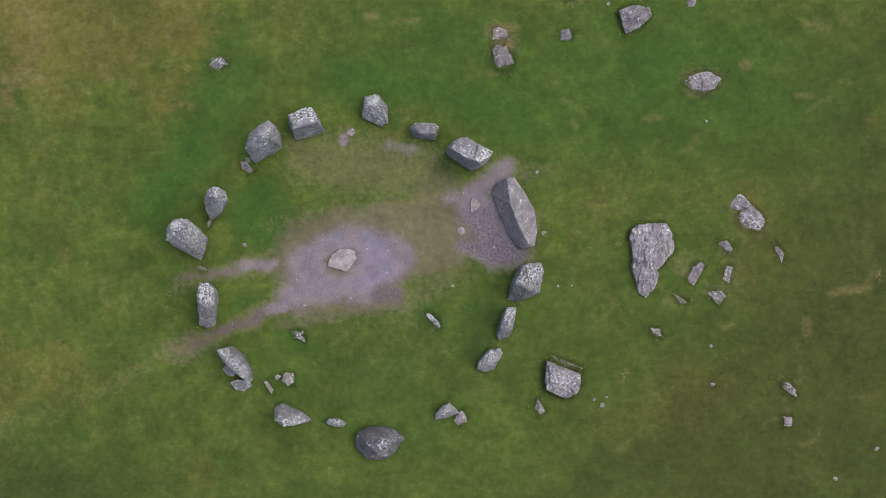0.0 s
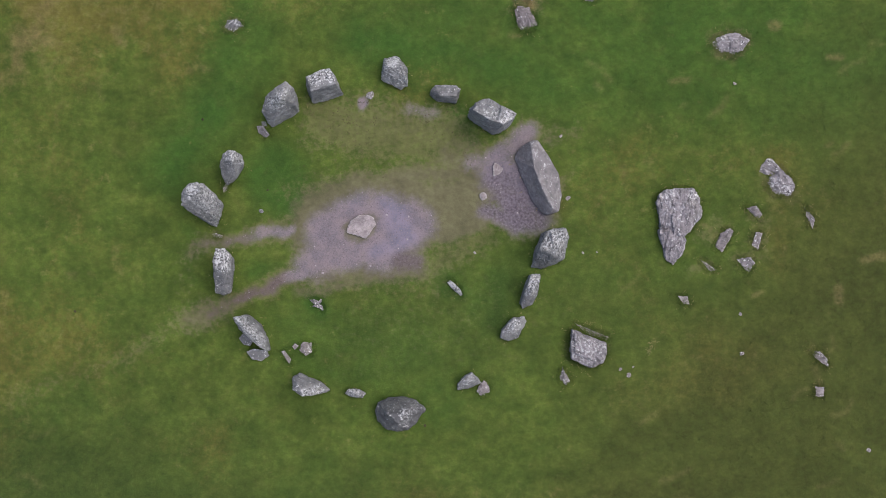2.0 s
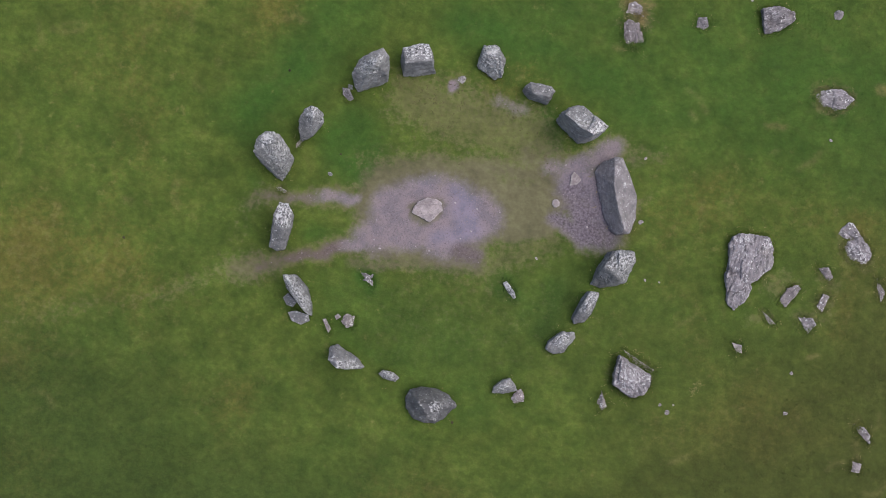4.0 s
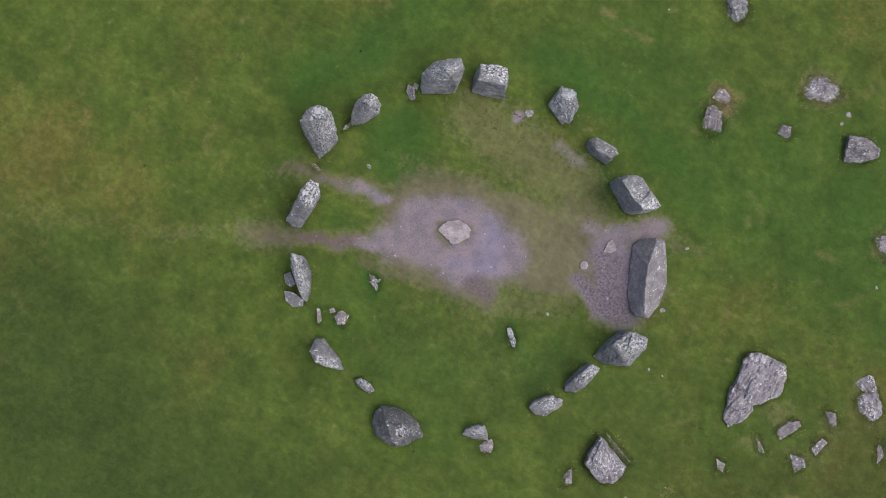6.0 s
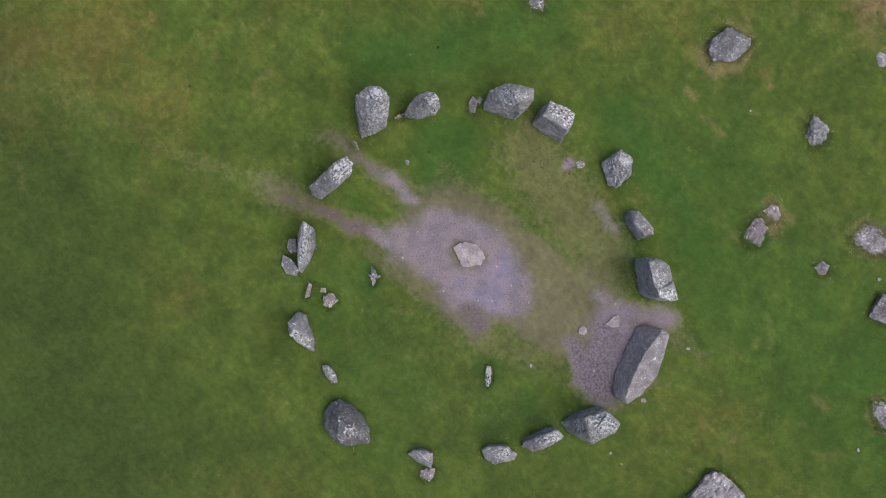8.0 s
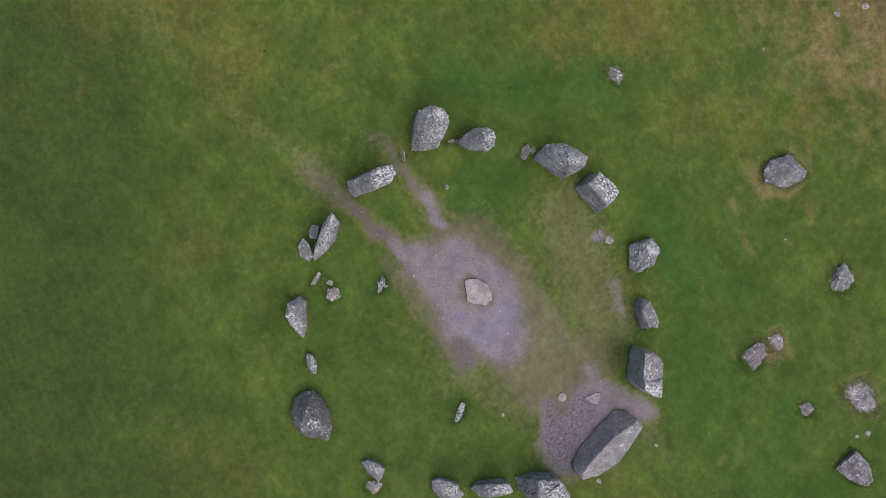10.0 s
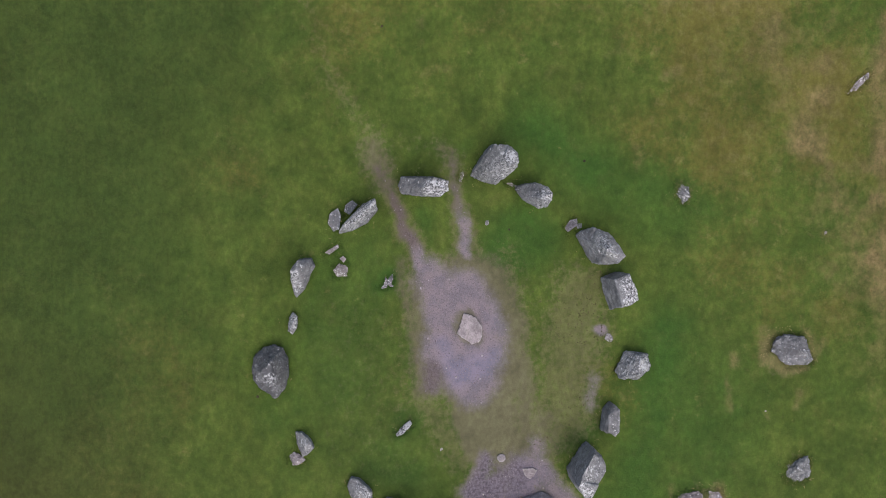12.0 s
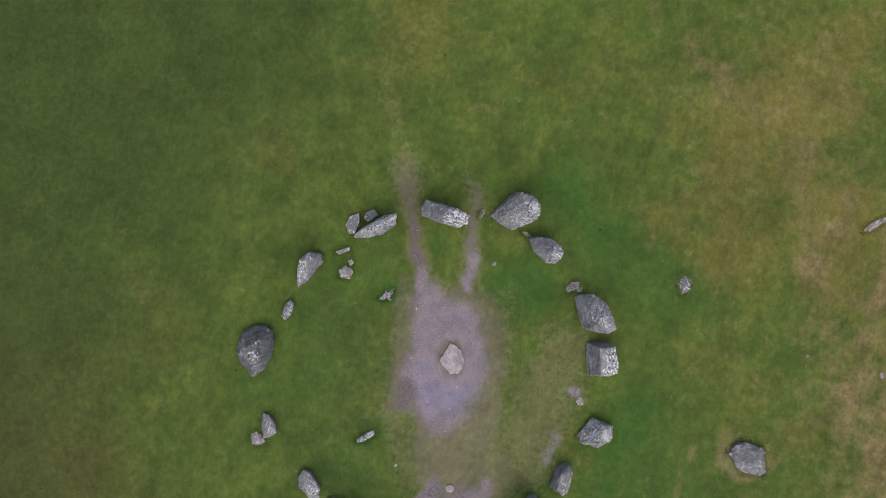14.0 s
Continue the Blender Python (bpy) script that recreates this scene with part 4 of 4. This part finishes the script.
rock("boulder", "grey wedge-shaped boulder in rough grass", "boulder", "fallen stones beyond the circle", craggy, 6.76, 7.96, (0.95, 0, 0), 0.03, 0.03,
     [(-0.45, 0.19, 0.25), (-0.02, 0.33, 0.28), (0.44, 0.27, 0.22), (0.47, 0.06, 0.2), (0.15, -0.28, 0.15), (-0.25, -0.45, 0.1), (-0.37, -0.12, 0.25), (-0.01, 0.05, 0.36)])
rock("outcrop", "low pale craggy rock showing through the turf", "rock", "fallen stones beyond the circle", craggy, 8.75, 6.1, (0.95, 0, 0), 0.032, 0.03,
     [(-0.55, 0.04, 0.08), (-0.34, 0.2, 0.12), (0.15, 0.32, 0.16), (0.51, 0.11, 0.16), (0.43, -0.11, 0.12), (0.06, -0.32, 0.06), (-0.29, -0.24, 0.08), (0.02, 0.01, 0.24)])
rock("small_rock", "small grey rock half buried in turf", "rock", "fallen stones beyond the circle", darkstone, -5.23, 6.57, (0.95, 0, 0), 0.03, 0.03,
     [(-0.27, -0.16, 0.06), (-0.15, 0.14, 0.12), (0.09, 0.17, 0.12), (0.28, -0.02, 0.1), (0.01, -0.16, 0.08), (0.01, 0.01, 0.2)])
rock("boulder", "rounded rough boulder ringed by dead grass", "boulder", "fallen stones beyond the circle", darkstone, -1.12, 9.49, (0.95, 0, 0), 0.045, 0.03,
     [(0.07, -0.55, 0.1), (-0.24, -0.46, 0.18), (-0.38, -0.17, 0.22), (-0.3, 0.35, 0.18), (0.31, 0.6, 0.08), (0.45, 0.43, 0.05), (0.42, -0.09, 0.05), (-0.13, -0.05, 0.36)],
     [(-0.25, 0.0, 0.24, 0.35), (0.15, 0.4, 0.24, 0.4)])
rock("outcrop", "broad low craggy outcrop ringed by withered grass", "rock", "fallen stones beyond the circle", craggy, 5.13, 8.9, (0.97, 0, 0), 0.045, 0.03,
     [(-0.44, -0.34, 0.04), (-0.34, -0.1, 0.1), (-0.42, 0.17, 0.12), (-0.31, 0.36, 0.12), (-0.04, 0.37, 0.12), (0.14, 0.3, 0.14), (0.46, 0.33, 0.12), (0.58, 0.13, 0.08), (0.37, -0.1, 0.08), (0.3, -0.28, 0.06), (-0.02, -0.35, 0.06), (-0.29, -0.43, 0.04), (-0.04, -0.02, 0.26)])
rock("outcrop", "rough spiky small rock outcrop in grass", "rock", "fallen stones beyond the circle", fractured, 2.15, 9.73, (0.93, 0, 0), 0.05, 0.03,
     [(-0.13, -0.26, 0.12), (-0.45, 0.29, 0.2), (0.14, 0.29, 0.2), (0.33, 0.06, 0.1), (0.2, -0.34, 0.1), (-0.12, -0.05, 0.35)])
rock("stone_sliver", "long grey stone sunk in dark grass", "rock", "fallen stones beyond the circle", pale, 11.13, -2.79, (0.95, 0, 0), 0.026, 0.025,
     [(-0.28, 0.24, 0.04), (-0.02, 0.22, 0.1), (0.17, 0.02, 0.12), (0.22, -0.2, 0.06), (0.1, -0.12, 0.08), (-0.12, 0.04, 0.08)])
rock("small_rock", "small squarish pale rock in dark grass", "rock", "fallen stones beyond the circle", pale, 11.1, -3.68, (0.95, 0, 0), 0.026, 0.025,
     [(-0.12, 0.14, 0.08), (0.11, 0.11, 0.1), (0.12, -0.13, 0.08), (-0.11, -0.12, 0.08)])
rock("stone_sliver", "long pale rock ledge in brown heath", "rock", "fallen stones beyond the circle", pale, -8.19, 11.3, (0.97, 0, 0), 0.026, 0.025,
     [(0.28, -0.31, 0.05), (-0.04, -0.08, 0.08), (-0.29, 0.23, 0.08), (-0.11, 0.25, 0.08), (0.18, -0.1, 0.06)])


def pebble(x, y, r, material, label, name="small_rock", category="rock", group="scattered small rocks", flat=0.55):
    """A little broken stone, half sunk."""
    rng = random.Random(int(x * 131 + y * 733))
    turn, n = rng.uniform(0, 6.3), rng.choice((7, 8, 9))
    stretch = rng.uniform(0.65, 0.95)
    corners = []
    for k in range(n):
        a = turn + 6.283 * k / n
        d = r * rng.uniform(0.65, 1.25)
        u, v = d * math.cos(a), d * math.sin(a) * stretch
        corners.append((u * math.cos(turn) - v * math.sin(turn), u * math.sin(turn) + v * math.cos(turn), r * flat * rng.uniform(0.4, 0.9)))
    corners.append((0, 0, r * flat * 1.15))
    return rock(name, label, category, group, material, x, y, (0.95, 0, 0), r * 0.12, max(0.02, r * 0.3), corners)


for x, y, r in [(8.92, -1.52, 0.08), (8.95, -2.62, 0.1), (13.67, -4.46, 0.1), (12.45, -5.3, 0.1), (8.86, 4.97, 0.08), (5.77, -3.19, 0.1), (5.54, -3.04, 0.07), (5.89, -2.98, 0.05), (6.03, 8.39, 0.07), (0.54, 8.84, 0.04)]:
    pebble(x, y, 0.68 * r, pale, "little pale rock sunk in rough grass")
for x, y, r in [(8.47, 8.48, 0.15), (1.87, 12.33, 0.2), (2.44, 12.56, 0.13), (6.07, 8.69, 0.09)]:
    pebble(x, y, r, craggy, "low craggy rock showing through dry turf")
for x, y, r in [(-4.21, 10.43, 0.055), (-4.24, 12.62, 0.075), (-4.11, 13.4, 0.09), (-8.22, 12.59, 0.08)]:
    pebble(x, y, r, pale, "pale rock among brown heath grass")
for x, y, r, turn in [(-2.93, -1.14, 0.13, -15), (-2.85, -1.24, 0.12, -40), (-2.79, -1.15, 0.08, 60), (-2.75, -1.3, 0.09, -70), (-2.93, -1.26, 0.06, 20)]:
    c, s = math.cos(radians(turn)), math.sin(radians(turn))
    rock("stone_sliver", "jagged stone fragment in a clump inside the circle", "rock", "small stones inside the circle", craggy, x, y, (0.95, 0, 0), 0.02, 0.02,
         [(u * r * c - v * r * s, u * r * s + v * r * c, z) for u, v, z in ((-1.1, 0.1, 0.06), (-0.3, 0.4, 0.15), (0.9, 0.3, 0.1), (1.0, -0.1, 0.06), (0.2, -0.4, 0.12), (-0.6, -0.3, 0.08))])
pebble(-4.36, 3.8, 0.08, slate, "small grey stone at the foot of the circle")
pebble(-1.41, 4.63, 0.12, craggy, "low rough grey stone beside a bare patch", flat=0.38)
for x, y, turn in [(-5.63, 0.69, -12), (-5.4, 2.03, 70)]:
    c, s = math.cos(radians(turn)), math.sin(radians(turn))
    rock("stone_sliver", "low pale stone sliver at a standing stone's foot", "rock", "small stones inside the circle", pale, x, y, (1, 0, 0), 0.012, 0.025,
         [(u * c - v * s, u * s + v * c, w) for u, v, w in ((-0.16, 0.01, 0.03), (-0.05, 0.05, 0.06), (0.14, 0.03, 0.05), (0.1, -0.04, 0.03), (-0.07, -0.045, 0.04))])
for x, y, r in [(4.11, 1.73, 0.09), (3.92, 3.47, 0.06), (4.52, 0.2, 0.06), (1.5, 0.21, 0.05), (4.91, 0.22, 0.04)]:
    pebble(x, y, 0.75 * r, pale, "pale pebble lying in short grass", "pebble", "pebble", "loose pebbles")
pebble(-4.42, 1.37, 0.055, darkstone, "small dark stone lying in green turf", "pebble", "pebble", "loose pebbles", 0.6)
for x, y in [(-6.06, 3.93), (0.11, -4.56), (-9.5, -1.39), (-4.25, 1.95)]:
    pebble(x, y, 0.035, heather, "tiny dark clod lying on green turf", "earth_clod", "clod", "earth clods", 0.9)

# loose pebbles on the gravel, big enough to be told apart
rng = random.Random(11)
laid = 0
while laid < 16:
    x, y = rng.uniform(-3.4, 3.2), rng.uniform(-0.5, 3.4)
    if patches(np.array([x]), np.array([y]))["bare"][0] > 0.55 and abs(x + 1.6) + abs(y - 0.9) > 0.75 and math.hypot(x - 3.25, y - 2.27) > 0.9:
        pebble(x, y, rng.uniform(0.014, 0.027), pale, "small loose stone on the trodden gravel", "pebble", "pebble", "loose pebbles")
        laid += 1


# ---- what nobody could count: gravel, grass, dead grass, weeds ----
draw = np.random.default_rng(4)


def scattered(x0, x1, y0, y1, gap):
    xs, ys = np.meshgrid(np.arange(x0, x1, gap), np.arange(y0, y1, gap))
    return (xs.ravel() + draw.uniform(-0.5, 0.5, xs.size) * gap, ys.ravel() + draw.uniform(-0.5, 0.5, ys.size) * gap)


def blades(name, x, y, count, length, width, rise, material, label, category, fields=True):
    """Tufts of thin leaves, each leaf one triangle that leans outwards."""
    n = len(x)
    z = lie(x, y)
    turn = draw.uniform(0, 6.283, n)
    verts = np.empty((n, count, 3, 3), np.float32)
    for k in range(count):
        a = turn + 6.283 * k / count + draw.uniform(-0.6, 0.6, n)
        long = length * draw.uniform(0.6, 1.25, n)
        half = width * draw.uniform(0.35, 0.65, n)
        high = rise * draw.uniform(0.5, 1.3, n)
        ox, oy = draw.uniform(-0.4, 0.4, (2, n)) * length
        ux, uy = np.cos(a), np.sin(a)
        verts[:, k, 0] = np.stack([x + ox - uy * half, y + oy + ux * half, z - 0.005], -1)
        verts[:, k, 1] = np.stack([x + ox + uy * half, y + oy - ux * half, z - 0.005], -1)
        verts[:, k, 2] = np.stack([x + ox + ux * long, y + oy + uy * long, z + high], -1)
    verts = verts.reshape(-1, 3)
    faces = np.arange(len(verts)).reshape(-1, 3)
    given = None
    if fields:
        got = patches(x, y)
        given = {k: np.repeat(got[k], count * 3) for k in ("dry", "lush", "heath", "worn", "dark_and_shade", "straw", "thin", "drab")}
    return tagged(new(name, mesh_from(name, verts, faces, material, given, flat=True)), label, category, kind="stuff")


gx, gy = scattered(-15.5, 15.0, -14.5, 14.8, 0.056)
got = patches(gx, gy)
keep = (draw.uniform(0, 1, len(gx)) > 1.7 * got["bare"] + 0.5 * got["worn"] + 0.95 * got["thin"]) & (np.hypot(gx - 0.5, gy - 0.5) < 17)
gx, gy, got = gx[keep], gy[keep], {k: v[keep] for k, v in got.items()}
blades("grass", gx, gy, 3, 0.05, 0.024, 0.014, grass, "short grazed green turf grass with olive patches", "grass")

# longer tussocks on the heath and in the rough grass
tx, ty = scattered(-15.0, 14.5, -14.0, 14.6, 0.16)
got = patches(tx, ty)
keep = draw.uniform(0, 1, len(tx)) < 0.12 + 0.75 * got["heath"] + 0.25 * smooth(tx, 4, 8)
keep &= got["bare"] + got["worn"] < 0.3
keep &= np.hypot(tx + 1.0, ty - 0.2) > 5.9
tx, ty = tx[keep], ty[keep]
ringed = []
for foot, thick in FEET:       # longer grass that the mower leaves round each stone
    for (x1, y1), (x2, y2) in zip(foot, foot[1:] + foot[:1]):
        many = int((12 if thick == 5 else 80) * math.hypot(x2 - x1, y2 - y1))
        k = draw.uniform(0, 1, many)
        ringed.append(np.stack([x1 + (x2 - x1) * k, y1 + (y2 - y1) * k], -1) + draw.normal(0, 0.05, (many, 2)))
ringed = np.concatenate(ringed)
ringed = ringed[patches(ringed[:, 0], ringed[:, 1])["bare"] < 0.25]
tx, ty = np.concatenate([tx, ringed[:, 0]]), np.concatenate([ty, ringed[:, 1]])
blades("grass_tussocks", tx, ty, 7, 0.10, 0.016, 0.055, grass, "rough longer grass tussocks, partly browned", "grass")

# pale dead stems lying in streaks
sx, sy = scattered(-14.5, 14.5, -13.5, 14.2, 0.8)
keep = (draw.uniform(0, 1, len(sx)) < 0.006 * smooth(sx, 3.0, 7.0) + 0.02 * patches(sx, sy)["heath"]) & (np.hypot(sx + 1.0, sy - 0.2) > 6.2)
sx, sy = sx[keep], sy[keep]
lines = []
for x, y in zip(sx, sy):
    a, bend, size = draw.uniform(0, 6.283), draw.uniform(-2.0, 2.0), draw.uniform(0.15, 0.75)
    k = draw.uniform(0, 1, int(70 * size))
    lines.append(np.stack([x + size * np.cos(a + bend * k) * k, y + size * np.sin(a + bend * k) * k], -1) + draw.normal(0, 0.05, (len(k), 2)))
for foot, thick in FEET:       # withered grass caught round the fallen stones
    for (x1, y1), (x2, y2) in zip(foot, foot[1:] + foot[:1]):
        many = int(thick * math.hypot(x2 - x1, y2 - y1) * (0.5 + value_noise(np.array([x1]), np.array([y1]), 1.5, 8)[0]))
        k = draw.uniform(0, 1, many)
        lines.append(np.stack([x1 + (x2 - x1) * k, y1 + (y2 - y1) * k], -1) + draw.normal(0, 0.1, (many, 2)))
lines = np.concatenate(lines)
blades("dead_grass", lines[:, 0], lines[:, 1], 2, 0.065, 0.016, 0.03, straw_stuff, "pale dead grass stems lying in streaks", "dead grass", fields=False)

# dark little weeds on the thin turf north of the gravel
wx, wy = draw.uniform(-3.8, 1.4, 5200), draw.uniform(2.3, 4.7, 5200)
thick = np.maximum(strip(wx, wy, -2.2, 4.0, -1.6, 4.1, 0.3, 0.8), 0.5 * np.maximum(strip(wx, wy, 0.1, 3.9, 0.4, 3.6, 0.2, 0.7), strip(wx, wy, -3.1, 4.2, -2.9, 4.2, 0.1, 0.5)))
thick = np.maximum(0.7 * thick, 0.30 * smooth(value_noise(wx, wy, 0.6, 15, 3), 0.42, 0.72))
keep = draw.uniform(0, 1, 5200) < thick * smooth(value_noise(wx, wy, 0.12, 18, 2), 0.45, 0.65)
blades("weeds", wx[keep], wy[keep], 6, 0.026, 0.018, 0.02, weed, "dark little weeds on thin worn turf", "weeds", fields=False)


def grains(name, x, y, small, large, material, label):
    """Angular grains of gravel, half sunk."""
    n = len(x)
    size = small + (large - small) * draw.uniform(0, 1, n) ** 2.2
    turn = draw.uniform(0, 6.283, n)
    ring = [(1, 0, 0.25), (0.2, 0.9, 0.35), (-0.9, 0.35, 0.2), (-0.5, -0.8, 0.3), (0.55, -0.75, 0.25), (0.05, 0.05, 0.75)]
    verts = np.empty((n, 6, 3), np.float32)
    z = lie(x, y) - 0.03 * patches(x, y)["bare"]
    for k, (u, v, w) in enumerate(ring):
        u, v = u * draw.uniform(0.7, 1.2, n) * size, v * draw.uniform(0.6, 1.0, n) * size
        verts[:, k] = np.stack([x + u * np.cos(turn) - v * np.sin(turn), y + u * np.sin(turn) + v * np.cos(turn), z + w * size * 0.8], -1)
    fan = np.array([(0, 1, 5), (1, 2, 5), (2, 3, 5), (3, 4, 5), (4, 0, 5)])
    faces = (fan[None] + 6 * np.arange(n)[:, None, None]).reshape(-1, 3)
    return tagged(new(name, mesh_from(name, verts.reshape(-1, 3), faces, material, flat=True)), label, "gravel", kind="stuff")


px, py = scattered(-6.2, 3.8, -1.8, 4.8, 0.045)
got = patches(px, py)
keep = draw.uniform(0, 1, len(px)) < 0.75 * smooth(got["bare"], 0.35, 0.9) * (1 - 0.7 * got["mud"]) * (1 - 0.65 * got["coarse"])
grains("gravel", px[keep], py[keep], 0.008, 0.024, pebbles, "mauve-grey trodden gravel and grit")


# ---- heather at the edge of the heath ----
def heather_bush(x, y, size):
    base = new("heather_bush")
    base.location = (x, y, float(lie(np.array([x]), np.array([y]))[0]))
    tagged(base, "dark low heather bush at the edge of brown heath", "bush", "heather bushes")
    bm = bmesh.new()
    tips = []
    for k in range(46):
        a, out, high = draw.uniform(0, 6.283), size * draw.uniform(0.35, 1.15), size * draw.uniform(0.3, 0.8)
        bend = a + draw.uniform(-0.5, 0.5)
        mid = Vector((0.5 * out * math.cos(a), 0.5 * out * math.sin(a), 0.75 * high))
        tip = mid + Vector((0.5 * out * math.cos(bend), 0.5 * out * math.sin(bend), draw.uniform(-0.1, 0.3) * high))
        tips += [mid, mid.lerp(tip, 0.5)]
        side = Vector((-math.sin(a), math.cos(a), 0)) * draw.uniform(0.007, 0.014)
        lift = Vector((0, 0, 0.015))
        low = [bm.verts.new(Vector((0.04 * math.cos(a), 0.04 * math.sin(a), -0.05)) + s) for s in (side, -side, lift)]
        knee = [bm.verts.new(mid + s) for s in (side, -side, lift)]
        top = bm.verts.new(tip)
        for i in range(3):
            o = (i + 1) % 3
            bm.faces.new((low[i], low[o], knee[o], knee[i]))
            bm.faces.new((knee[i], knee[o], top))
    me = bpy.data.meshes.new("stems")
    bm.to_mesh(me)
    bm.free()
    me.materials.append(twig)
    stems = new("stems", me)
    stems.parent = base
    n = int(2400 * size)
    pick = draw.integers(0, len(tips), n)
    centre = np.array([tuple(t) for t in tips])[pick] * draw.uniform(0.3, 1.0, (n, 1)) + draw.normal(0, 0.08 * size, (n, 3))
    centre[:, 2] = np.abs(centre[:, 2]) * 0.8
    u, v = draw.normal(0, 0.026, (2, n, 3))
    verts = np.stack([centre, centre + u, centre + v], 1).reshape(-1, 3)
    leaves = new("leaves", mesh_from("leaves", verts, np.arange(3 * n).reshape(-1, 3), heather, flat=True))
    leaves.parent = base


for x, y, size in [(-5.1, 14.0, 0.75), (-6.2, 13.6, 0.8), (-5.6, 14.4, 0.7), (-7.0, 13.2, 0.65), (-6.8, 14.1, 0.8), (-7.8, 13.3, 0.6), (-7.7, 14.2, 0.8), (-4.4, 14.0, 0.6),
                   (-7.55, 12.75, 0.36), (-6.9, 12.72, 0.34), (-6.25, 12.95, 0.36), (-5.6, 13.25, 0.36), (-4.95, 13.45, 0.38)]:
    heather_bush(x, y, size)
